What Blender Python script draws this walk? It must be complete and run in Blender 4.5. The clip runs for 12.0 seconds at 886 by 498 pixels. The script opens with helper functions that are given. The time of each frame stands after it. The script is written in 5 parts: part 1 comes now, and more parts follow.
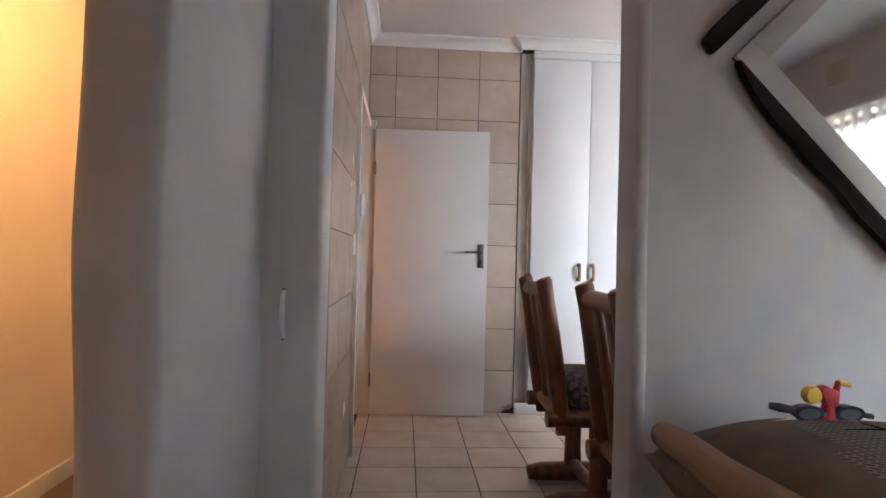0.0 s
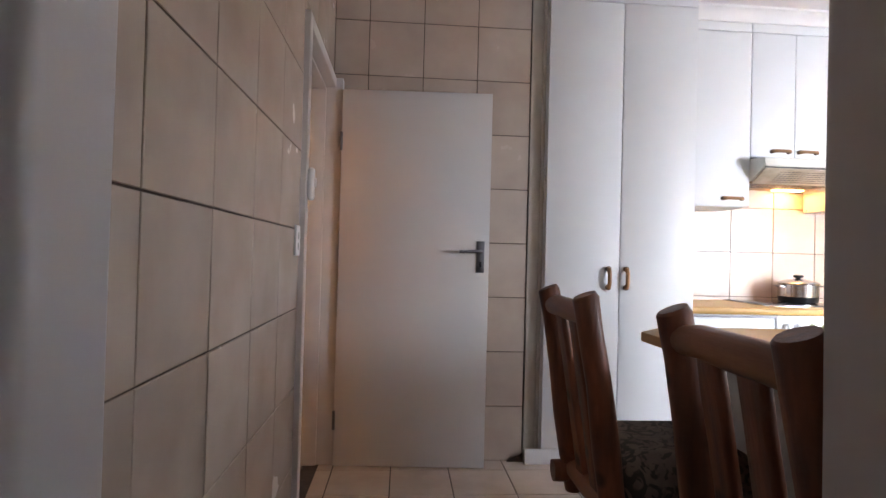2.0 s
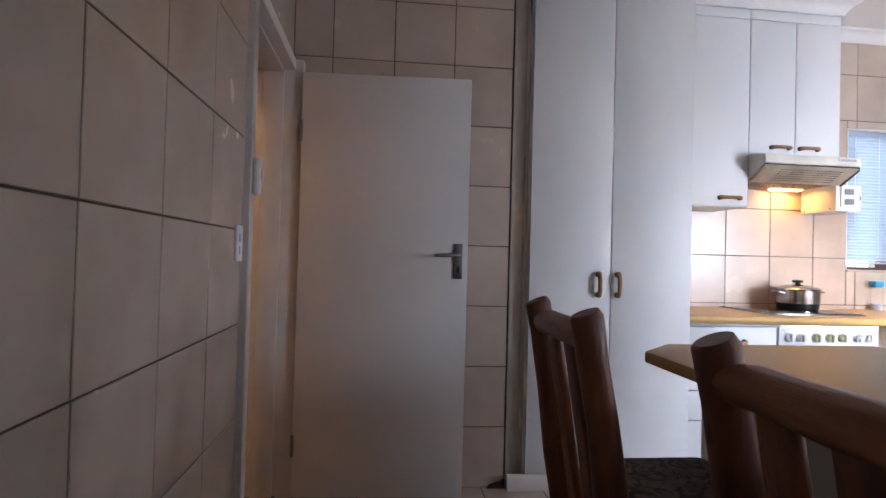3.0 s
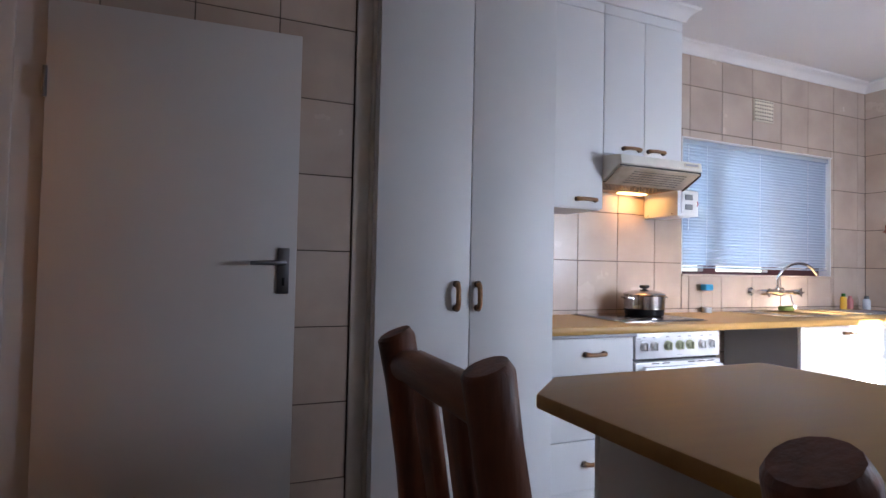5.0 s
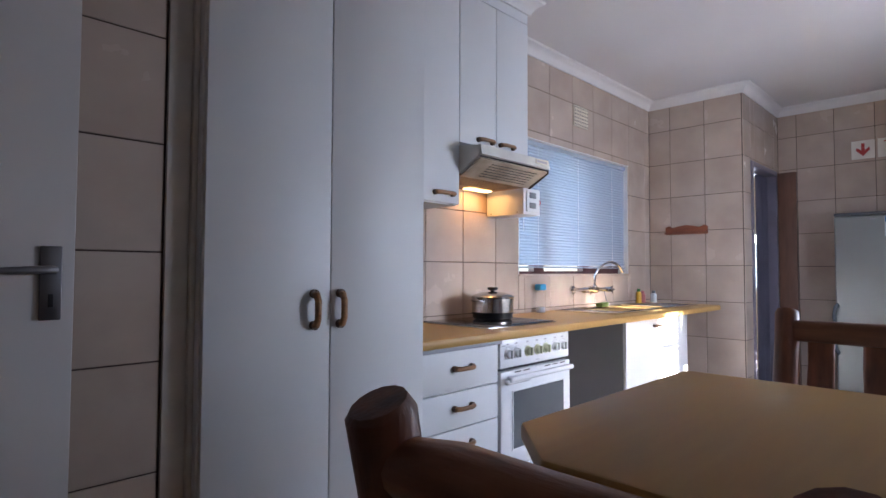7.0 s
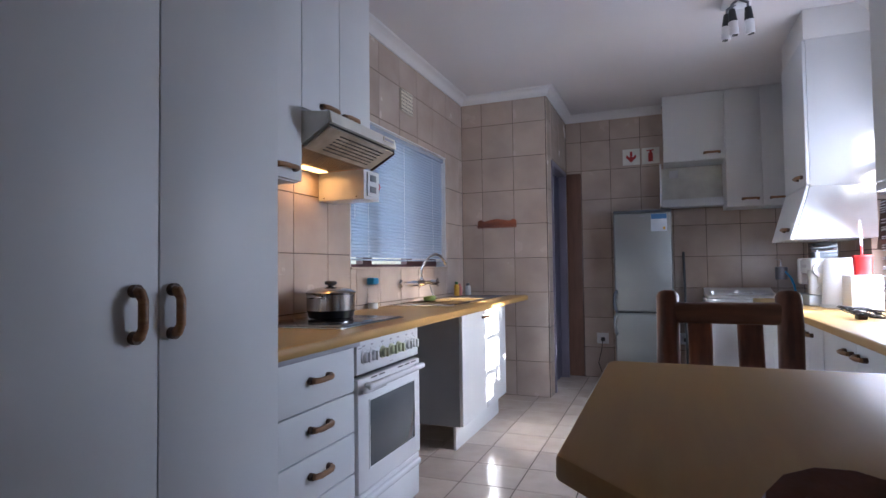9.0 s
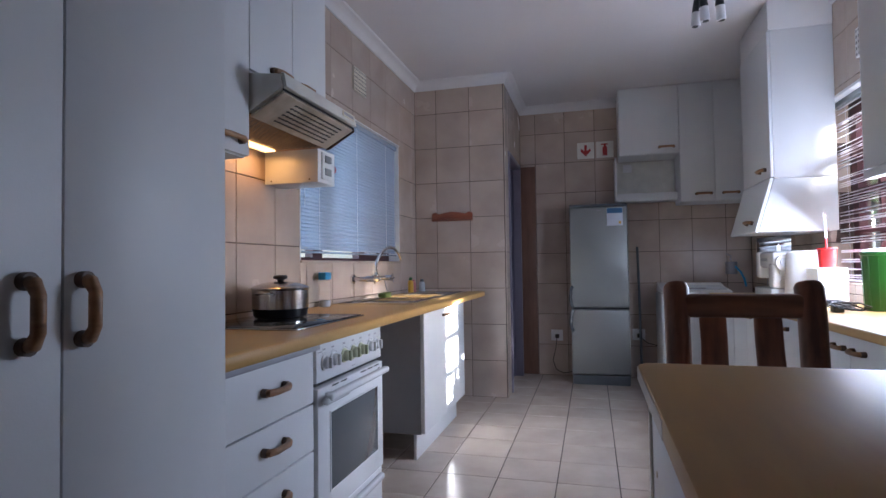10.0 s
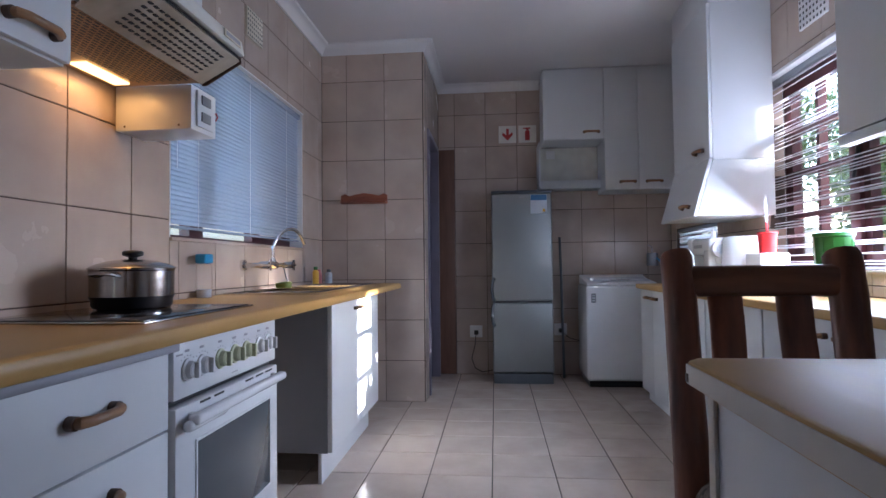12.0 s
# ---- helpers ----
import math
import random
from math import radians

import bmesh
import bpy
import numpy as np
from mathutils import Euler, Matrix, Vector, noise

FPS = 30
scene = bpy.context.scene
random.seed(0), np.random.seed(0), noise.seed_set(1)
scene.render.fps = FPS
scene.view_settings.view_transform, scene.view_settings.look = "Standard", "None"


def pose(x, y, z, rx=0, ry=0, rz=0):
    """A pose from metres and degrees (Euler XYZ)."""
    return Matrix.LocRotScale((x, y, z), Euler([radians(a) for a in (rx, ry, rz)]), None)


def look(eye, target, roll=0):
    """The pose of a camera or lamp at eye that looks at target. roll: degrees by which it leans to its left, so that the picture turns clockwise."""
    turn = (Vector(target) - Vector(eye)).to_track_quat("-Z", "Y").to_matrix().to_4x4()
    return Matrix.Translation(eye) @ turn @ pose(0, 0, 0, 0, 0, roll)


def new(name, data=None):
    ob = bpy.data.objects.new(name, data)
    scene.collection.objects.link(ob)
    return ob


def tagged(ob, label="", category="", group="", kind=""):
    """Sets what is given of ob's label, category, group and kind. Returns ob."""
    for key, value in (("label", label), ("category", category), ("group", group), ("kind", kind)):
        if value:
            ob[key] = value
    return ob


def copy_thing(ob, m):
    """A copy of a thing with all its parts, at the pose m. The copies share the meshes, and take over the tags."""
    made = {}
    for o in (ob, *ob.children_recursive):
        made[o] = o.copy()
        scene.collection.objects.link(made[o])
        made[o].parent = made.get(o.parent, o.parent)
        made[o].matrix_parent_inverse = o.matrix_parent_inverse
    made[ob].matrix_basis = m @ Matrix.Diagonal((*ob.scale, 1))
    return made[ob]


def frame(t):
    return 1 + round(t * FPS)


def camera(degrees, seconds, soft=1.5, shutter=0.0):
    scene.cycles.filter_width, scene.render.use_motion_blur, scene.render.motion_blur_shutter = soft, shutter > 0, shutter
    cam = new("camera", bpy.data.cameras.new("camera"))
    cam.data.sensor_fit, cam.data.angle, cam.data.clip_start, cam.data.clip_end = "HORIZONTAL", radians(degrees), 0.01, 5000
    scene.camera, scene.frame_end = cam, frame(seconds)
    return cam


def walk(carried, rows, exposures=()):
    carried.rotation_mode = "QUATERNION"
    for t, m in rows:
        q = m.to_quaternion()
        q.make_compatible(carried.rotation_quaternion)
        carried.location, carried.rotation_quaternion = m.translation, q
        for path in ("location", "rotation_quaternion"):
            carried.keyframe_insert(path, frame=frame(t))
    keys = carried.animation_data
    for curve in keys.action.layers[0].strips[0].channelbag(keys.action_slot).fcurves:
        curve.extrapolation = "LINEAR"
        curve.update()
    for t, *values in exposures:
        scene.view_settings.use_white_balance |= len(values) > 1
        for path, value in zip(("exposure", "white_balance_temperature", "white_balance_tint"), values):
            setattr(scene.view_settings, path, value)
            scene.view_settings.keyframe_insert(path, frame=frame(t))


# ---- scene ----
cam = camera(77.7, 12.0)
PATH = [
    (0, (-0.13, -0.042, 1.131), (0.007, 1.954, 1.16), 1.5),
    (0.5, (-0.111, 0.196, 1.137), (0.022, 2.191, 1.167), 1.4),
    (1, (-0.087, 0.43, 1.147), (0.056, 2.425, 1.173), 1.5),
    (1.5, (-0.03, 0.669, 1.146), (0.116, 2.663, 1.171), 1.5),
    (2, (-0.014, 0.896, 1.14), (0.133, 2.89, 1.168), 1.5),
    (2.5, (0.003, 1.069, 1.148), (0.163, 3.063, 1.178), 1.5),
    (2.7, (0.017, 1.125, 1.153), (0.196, 3.117, 1.184), 1.5),
    (4.3, (0.136, 1.565, 1.163), (0.692, 3.486, 1.219), 1.4),
    (4.5, (0.14, 1.617, 1.167), (0.77, 3.514, 1.225), 1.3),
    (5, (0.155, 1.737, 1.175), (0.935, 3.578, 1.235), 1.2),
    (5.5, (0.186, 1.873, 1.178), (1.085, 3.659, 1.245), 1.0),
    (6, (0.177, 2.023, 1.18), (1.244, 3.713, 1.247), 0.8),
    (6.5, (0.145, 2.175, 1.18), (1.412, 3.72, 1.255), 0.4),
    (7, (0.143, 2.317, 1.175), (1.563, 3.724, 1.253), 0.2),
    (8.8, (0.224, 2.762, 1.156), (2.059, 3.554, 1.221), -0.6),
    (9, (0.25, 2.808, 1.139), (2.107, 3.546, 1.209), -0.7),
    (9.5, (0.367, 2.921, 1.14), (2.265, 3.549, 1.203), -0.8),
    (10, (0.468, 3.034, 1.111), (2.397, 3.556, 1.173), -0.8),
    (10.5, (0.56, 3.139, 1.09), (2.52, 3.536, 1.15), -0.8),
    (11, (0.67, 3.182, 1.065), (2.646, 3.48, 1.126), -0.8),
    (11.5, (0.82, 3.187, 1.05), (2.805, 3.423, 1.107), -0.7),
    (12, (0.955, 3.202, 1.026), (2.945, 3.391, 1.084), -0.6),
]
EXPOSURES = [(0, 6.6, 6700, 9), (1, 6.55, 6950, 9), (2.5, 5.7, 6550, 12), (4.5, 4.85, 6100, 13), (6.5, 4.7, 6050, 13), (9.5, 3.95, 5800, 13), (12, 3.8, 5650, 13)]
walk(cam, [(t, look(eye, target, roll)) for t, eye, target, roll in PATH], EXPOSURES)

# ---- camera path above; light ----
def sun_sky():
    w = bpy.data.worlds.new("sky")
    scene.world = w
    w.use_nodes = True
    nt = w.node_tree
    sky = nt.nodes.new("ShaderNodeTexSky")
    sky.sky_type = "NISHITA"
    sky.sun_disc = False
    sky.sun_elevation, sky.sun_rotation = SUN_EL, math.pi - SUN_AZ
    nt.links.new(sky.outputs[0], nt.nodes["Background"].inputs[0])
    nt.nodes["Background"].inputs[1].default_value = SKY
    sun = new("sun", bpy.data.lights.new("sun", "SUN"))
    sun.data.energy, sun.data.angle, sun.data.color = SUN, radians(0.6), (1, 0.96, 0.91)
    way = Vector((math.sin(SUN_AZ) * math.cos(SUN_EL), math.cos(SUN_AZ) * math.cos(SUN_EL), -math.sin(SUN_EL)))
    sun.matrix_world = look((4, -6, 6), Vector((4, -6, 6)) + way)


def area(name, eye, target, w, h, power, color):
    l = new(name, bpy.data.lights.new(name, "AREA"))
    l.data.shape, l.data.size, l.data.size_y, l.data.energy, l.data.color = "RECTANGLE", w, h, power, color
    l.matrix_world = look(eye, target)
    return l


SUN_EL, SUN_AZ, SKY, SUN = radians(19.5), radians(3.0), 0.15, 5.0
sun_sky()
area("daylight_north_window", (3.87, 4.70, 1.62), (3.87, 2, 1.2), 1.5, 0.88, 0.25, (0.42, 0.66, 1.0))
area("daylight_south_window", (3.64, 1.66, 1.65), (3.64, 2.50, 2.60), 0.78, 0.7, 0.66, (0.72, 0.81, 1.0))
area("daylight_south_window_low", (3.64, 1.67, 1.30), (3.64, 2.9, 0.1), 0.78, 0.5, 2.2, (0.76, 0.84, 1.0))
area("daylight_south_window_high", (3.20, 1.68, 1.95), (1.3, 3.9, 1.9), 0.3, 0.45, 0.06, (0.84, 0.9, 1.0))
# Added fill for the pantry side; no window is known there.
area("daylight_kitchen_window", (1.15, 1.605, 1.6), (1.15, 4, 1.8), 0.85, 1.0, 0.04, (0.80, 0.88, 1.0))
# Unseen fill lamp in front of the closed south wall, added to lift brightness.
area("daylight_living_south", (1.0, -3.15, 1.5), (1.0, 2, 1.2), 3.0, 1.5, 0.06, (1.0, 0.90, 0.94))
area("daylight_living_window", (3.10, -0.6, 1.5), (-1, -0.4, 1.2), 2.9, 1.3, 0.30, (0.92, 0.92, 1.0))
area("daylight_side_room", (7.62, 4.65, 1.3), (5.4, 4.4, 1.0), 0.95, 0.7, 3.0, (0.8, 0.87, 1.0))
hall = new("hall_lamp_light", bpy.data.lights.new("hall_lamp_light", "POINT"))
hall.data.energy, hall.data.color, hall.data.shadow_soft_size, hall.location = 0.75, (1.0, 0.60, 0.32), 0.04, (-0.76, 1.92, 2.45)
hood_l = area("hood_lamp_light", (2.60, 4.455, 1.640), (2.60, 4.465, 1.0), 0.18, 0.05, 0.034, (1.0, 0.45, 0.12))


# ---- materials ----
def mat(name, color, rough=0.5, metal=0.0, vary=0.08, scale=6.0, bump=0.0, bscale=60.0, rand=0.0, dark=None, stretch=(1, 1, 1), spec=0.5, coat=0.0, emit=None, alpha_t=0.0):
    m = bpy.data.materials.new(name)
    m.use_nodes = True
    nt = m.node_tree
    b = nt.nodes["Principled BSDF"]
    n, l = nt.nodes.new, nt.links.new
    b.inputs["Roughness"].default_value, b.inputs["Metallic"].default_value = rough, metal
    b.inputs["Specular IOR Level"].default_value = spec
    b.inputs["Coat Weight"].default_value = coat
    tc = n("ShaderNodeTexCoord")
    mp = n("ShaderNodeMapping")
    mp.inputs["Scale"].default_value = stretch
    l(tc.outputs["Object"], mp.inputs[0])
    src = mp.outputs[0]
    if rand:
        oi = n("ShaderNodeObjectInfo")
        off = n("ShaderNodeVectorMath")
        off.operation = "MULTIPLY_ADD"
        off.inputs[1].default_value = (37, 17, 53)
        l(oi.outputs["Random"], off.inputs[0])
        l(src, off.inputs[2])
        src = off.outputs[0]
    n1 = n("ShaderNodeTexNoise")
    n1.inputs["Scale"].default_value, n1.inputs["Detail"].default_value = scale, 6
    l(src, n1.inputs["Vector"])
    ramp = n("ShaderNodeValToRGB")
    c = Vector(color)
    d = Vector(dark) if dark else c * (1 - 2.2 * vary)
    ramp.color_ramp.elements[0].position, ramp.color_ramp.elements[1].position = 0.3, 0.7
    ramp.color_ramp.elements[0].color = (*d, 1)
    ramp.color_ramp.elements[1].color = (*[min(1, v) for v in c * (1 + vary)], 1)
    l(n1.outputs["Fac"], ramp.inputs[0])
    out = ramp.outputs[0]
    if rand:
        hsv = n("ShaderNodeHueSaturation")
        mr = n("ShaderNodeMapRange")
        mr.inputs["To Min"].default_value, mr.inputs["To Max"].default_value = 1 - rand, 1 + rand
        l(oi.outputs["Random"], mr.inputs["Value"])
        l(mr.outputs[0], hsv.inputs["Value"])
        l(out, hsv.inputs["Color"])
        out = hsv.outputs[0]
    l(out, b.inputs["Base Color"])
    n2 = n("ShaderNodeTexNoise")
    n2.inputs["Scale"].default_value, n2.inputs["Detail"].default_value = bscale, 4
    l(src, n2.inputs["Vector"])
    rr = n("ShaderNodeMapRange")
    rr.inputs["To Min"].default_value, rr.inputs["To Max"].default_value = max(0, rough - 0.06), min(1, rough + 0.08)
    l(n1.outputs["Fac"], rr.inputs["Value"])
    l(rr.outputs[0], b.inputs["Roughness"])
    if bump:
        bp = n("ShaderNodeBump")
        bp.inputs["Strength"].default_value, bp.inputs["Distance"].default_value = bump, 0.004
        l(n2.outputs["Fac"], bp.inputs["Height"])
        l(bp.outputs[0], b.inputs["Normal"])
    if emit:
        b.inputs["Emission Color"].default_value, b.inputs["Emission Strength"].default_value = (*emit[0], 1), emit[1]
    if alpha_t:
        tr = n("ShaderNodeBsdfTranslucent")
        tr.inputs[0].default_value = (*color, 1)
        mix = n("ShaderNodeMixShader")
        mix.inputs[0].default_value = alpha_t
        l(b.outputs[0], mix.inputs[1])
        l(tr.outputs[0], mix.inputs[2])
        l(mix.outputs[0], nt.nodes["Material Output"].inputs[0])
    return m


def wood(name, color, dark, rough=0.4, scale=5.0, stretch=(6, 6, 0.6), knots=True, coat=0.2):
    """Grained wood that runs along local z of the stretch, with knots."""
    m = mat(name, color, rough, 0, 0.1, scale, 0.25, 30, 0.12, dark, stretch, coat=coat)
    if knots:
        nt = m.node_tree
        n, l = nt.nodes.new, nt.links.new
        b = nt.nodes["Principled BSDF"]
        base = b.inputs["Base Color"].links[0].from_socket
        tc = next(k for k in nt.nodes if k.type == "TEX_COORD")
        v = n("ShaderNodeTexVoronoi")
        v.inputs["Scale"].default_value = 7
        l(tc.outputs["Object"], v.inputs["Vector"])
        r = n("ShaderNodeMapRange")
        r.inputs["From Min"].default_value, r.inputs["From Max"].default_value = 0.10, 0.2
        r.inputs["To Min"].default_value, r.inputs["To Max"].default_value = 0.8, 0.0
        l(v.outputs["Distance"], r.inputs["Value"])
        mx = n("ShaderNodeMixRGB")
        mx.inputs[2].default_value = (*[c * 0.35 for c in dark], 1)
        l(r.outputs[0], mx.inputs[0])
        l(base, mx.inputs[1])
        l(mx.outputs[0], b.inputs["Base Color"])
    return m


M = {}
M["plaster"] = mat("white_plaster_paint", (0.56, 0.53, 0.53), 0.55, vary=0.03, scale=2.5, bump=0.35, bscale=18)
M["hallpaint"] = mat("hall_cream_paint", (0.66, 0.55, 0.40), 0.6, vary=0.03, scale=2.5, bump=0.3, bscale=20)
M["ceiling"] = mat("ceiling_paint", (0.66, 0.64, 0.65), 0.7, vary=0.02, scale=1.5, bump=0.1, bscale=40)
M["cornice"] = mat("cornice_paint", (0.72, 0.71, 0.71), 0.6, vary=0.02)
M["grout"] = mat("grout", (0.09, 0.062, 0.05), 0.9, vary=0.2, scale=20)
M["floorgrout"] = mat("floor_grout", (0.06, 0.045, 0.04), 0.9, vary=0.2, scale=20)
M["tile"] = mat("glazed_wall_tile", (0.50, 0.41, 0.345), 0.24, vary=0.07, scale=3.5, bump=0.12, bscale=9, rand=0.035, dark=(0.43, 0.34, 0.28))
M["floortile"] = mat("glazed_floor_tile", (0.60, 0.51, 0.435), 0.13, vary=0.05, scale=5, bump=0.15, bscale=10, rand=0.05, dark=(0.52, 0.43, 0.355))
M["lam"] = mat("white_laminate", (0.68, 0.69, 0.70), 0.45, vary=0.015, scale=2, bump=0.06, bscale=220)
# Laminate darkened to grey so the colour carries the gap's shade.
M["lamdull"] = mat("shade_grey_laminate", (0.22, 0.23, 0.25), 0.45, vary=0.03, scale=3)
M["doorpaint"] = mat("satin_door_paint", (0.62, 0.60, 0.59), 0.38, vary=0.02, scale=1.5, bump=0.05, bscale=60)
M["framepaint"] = mat("door_frame_paint", (0.62, 0.57, 0.54), 0.4, vary=0.04, scale=6)
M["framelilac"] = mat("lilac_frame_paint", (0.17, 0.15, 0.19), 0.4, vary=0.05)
M["worktop"] = mat("oak_postform_worktop", (0.50, 0.30, 0.098), 0.42, vary=0.03, scale=7, dark=(0.465, 0.27, 0.082), stretch=(0.6, 5, 5), bump=0.03, bscale=200, spec=0.35)
M["edge"] = mat("grey_worktop_strip", (0.33, 0.33, 0.36), 0.5, vary=0.05)
M["oakpull"] = wood("oak_pull", (0.34, 0.175, 0.075), (0.20, 0.095, 0.04), 0.4, 12, (1, 1, 6), False)
M["pullend"] = mat("pull_dark_end", (0.09, 0.05, 0.03), 0.5)
M["log"] = wood("varnished_log", (0.235, 0.078, 0.034), (0.075, 0.024, 0.012), 0.45, 5, (5, 5, 0.7), coat=0.06)
M["lograil"] = wood("varnished_rail", (0.27, 0.105, 0.045), (0.12, 0.042, 0.018), 0.42, 5, (5, 0.7, 5), coat=0.08)
M["logpale"] = wood("pale_log", (0.36, 0.19, 0.09), (0.20, 0.09, 0.04), 0.4, 5, (5, 0.7, 5))
M["drift"] = mat("dark_driftwood", (0.016, 0.008, 0.008), 0.85, vary=0.25, scale=8, bump=0.8, bscale=40, spec=0.15)
M["shelfwood"] = wood("red_pine", (0.30, 0.09, 0.045), (0.16, 0.05, 0.025), 0.4, 6, (5, 0.7, 5))
M["redframe"] = mat("oxblood_timber_paint", (0.065, 0.012, 0.014), 0.4, vary=0.1, scale=9)
M["steel"] = mat("brushed_steel", (0.46, 0.45, 0.45), 0.17, 1, vary=0.05, scale=4, stretch=(1, 1, 12))
M["fridge"] = mat("silver_fridge_door", (0.30, 0.315, 0.31), 0.40, 0.75, vary=0.03, scale=3, stretch=(8, 1, 1))
M["fridgebase"] = mat("fridge_grey_plastic", (0.09, 0.10, 0.11), 0.45)
M["chrome"] = mat("chrome", (0.75, 0.75, 0.77), 0.1, 1, vary=0.01)
M["satin"] = mat("satin_chrome", (0.22, 0.22, 0.24), 0.38, 1, vary=0.03)
M["black"] = mat("black_plastic", (0.012, 0.012, 0.014), 0.35)
M["dark"] = mat("dark_void_paint", (0.03, 0.03, 0.035), 0.8)
M["hobglass"] = mat("ceramic_hob_glass", (0.008, 0.008, 0.009), 0.06, vary=0.0)
M["ovenglass"] = mat("oven_door_glass", (0.11, 0.12, 0.13), 0.08, vary=0.02)
M["enamel"] = mat("white_enamel", (0.74, 0.75, 0.77), 0.2, vary=0.01)
M["dialcream"] = mat("yellowed_dial", (0.52, 0.55, 0.36), 0.35, vary=0.03)
M["cream"] = mat("cream_enamel", (0.70, 0.69, 0.63), 0.35, vary=0.06, scale=8)
M["creamworn"] = mat("stained_cream_enamel", (0.50, 0.44, 0.36), 0.4, vary=0.14, scale=9, dark=(0.34, 0.27, 0.19))
# Yellowed mesh, browned further to put the unlit holes' shade into its colour.
M["hoodunder"] = mat("yellowed_shaded_hood_mesh", (0.34, 0.21, 0.12), 0.5, vary=0.12, scale=12)
M["slat"] = mat("white_blind_slat", (0.40, 0.45, 0.53), 0.16, vary=0.01, alpha_t=0.06, coat=0.5)
M["slatdark"] = mat("blind_slat_aluminium", (0.60, 0.58, 0.62), 0.35, vary=0.01)
M["vblind"] = mat("fabric_vertical_blind", (0.72, 0.70, 0.70), 0.8, vary=0.03, alpha_t=0.2)
M["cord"] = mat("white_cord", (0.7, 0.7, 0.72), 0.6)
M["plastic"] = mat("white_plastic", (0.75, 0.75, 0.76), 0.3, vary=0.01)
M["ventcream"] = mat("cream_vent", (0.66, 0.60, 0.48), 0.5)
M["red"] = mat("red_plastic", (0.60, 0.02, 0.02), 0.35)
M["signred"] = mat("sign_red", (0.42, 0.03, 0.03), 0.5)
M["signwhite"] = mat("sign_board", (0.78, 0.76, 0.70), 0.5)
M["yellow"] = mat("yellow_plastic", (0.75, 0.42, 0.03), 0.35)
M["green"] = mat("green_plastic", (0.025, 0.125, 0.016), 0.35)
M["sponge"] = mat("green_sponge", (0.16, 0.22, 0.05), 0.9, bump=0.6, bscale=150)
M["blue"] = mat("blue_cap", (0.03, 0.32, 0.60), 0.35)
M["clearblue"] = mat("soap_bottle", (0.52, 0.56, 0.60), 0.2)
M["pink"] = mat("pink_bottle", (0.50, 0.16, 0.16), 0.4)
M["goggle"] = mat("grey_blue_plastic", (0.05, 0.055, 0.08), 0.25)
M["brown"] = mat("brown_veneer", (0.17, 0.085, 0.055), 0.45, vary=0.12, scale=5, stretch=(5, 5, 0.6))
M["skirt"] = mat("cream_skirting", (0.6, 0.56, 0.5), 0.5)
M["lampglow"] = mat("hood_lamp_lens", (1, 0.8, 0.5), 0.5, emit=((1.0, 0.56, 0.17), 0.34))
M["sticker"] = mat("energy_sticker", (0.62, 0.66, 0.72), 0.5)
M["stickblue"] = mat("sticker_blue", (0.05, 0.16, 0.36), 0.5)
M["leaf"] = mat("leaf", (0.10, 0.14, 0.035), 0.5, vary=0.35, scale=3, rand=0.1)
M["bark"] = mat("bark", (0.10, 0.075, 0.055), 0.9, vary=0.2, bump=0.8, bscale=30)
M["ground"] = mat("garden_ground", (0.16, 0.15, 0.09), 0.9, vary=0.25, scale=0.8, bump=0.5)
M["gwall"] = mat("garden_wall_plaster", (0.36, 0.34, 0.31), 0.8, vary=0.06, scale=1.5)
M["barkpatch"] = mat("broken_mortar", (0.10, 0.065, 0.045), 0.95, vary=0.3, scale=40, bump=0.8, bscale=120)
M["mirror"] = mat("mirror_silver", (0.85, 0.86, 0.86), 0.01, 1, vary=0.0)
M["hallfloor"] = mat("hall_floor", (0.16, 0.10, 0.075), 0.35, vary=0.1, scale=4)


def cushion_cloth(name, base, line, sc, geo):
    m = mat(name, base, 0.9, vary=0.18, scale=14, bump=0.5, bscale=220)
    nt = m.node_tree
    n, l = nt.nodes.new, nt.links.new
    b = nt.nodes["Principled BSDF"]
    src = b.inputs["Base Color"].links[0].from_socket
    tc = next(k for k in nt.nodes if k.type == "TEX_COORD")
    if geo:
        t = n("ShaderNodeTexBrick")
        t.inputs["Color1"].default_value = t.inputs["Color2"].default_value = (0, 0, 0, 1)
        t.inputs["Mortar"].default_value = (1, 1, 1, 1)
        t.inputs["Scale"].default_value, t.inputs["Mortar Size"].default_value = sc, 0.06
        rot = n("ShaderNodeMapping")
        rot.inputs["Rotation"].default_value = (0, 0, 0.8)
        l(tc.outputs["Object"], rot.inputs[0])
        l(rot.outputs[0], t.inputs["Vector"])
        fac = t.outputs["Color"]
    else:
        t = n("ShaderNodeTexNoise")
        t.inputs["Scale"].default_value, t.inputs["Distortion"].default_value = sc, 2.5
        l(tc.outputs["Object"], t.inputs["Vector"])
        r = n("ShaderNodeMapRange")
        r.inputs["From Min"].default_value, r.inputs["From Max"].default_value = 0.5, 0.56
        l(t.outputs["Fac"], r.inputs["Value"])
        fac = r.outputs[0]
    mx = n("ShaderNodeMixRGB")
    mx.inputs[2].default_value = (*line, 1)
    l(fac, mx.inputs[0])
    l(src, mx.inputs[1])
    l(mx.outputs[0], b.inputs["Base Color"])
    return m


M["seatcloth"] = cushion_cloth("floral_seat_cloth", (0.17, 0.125, 0.10), (0.05, 0.042, 0.034), 16, False)
M["geocloth"] = cushion_cloth("patchwork_cushion_cloth", (0.10, 0.072, 0.055), (0.25, 0.21, 0.17), 24, True)
M["taupe"] = mat("taupe_cushion_cloth", (0.17, 0.125, 0.09), 0.95, vary=0.12, scale=10, bump=0.5, bscale=200)


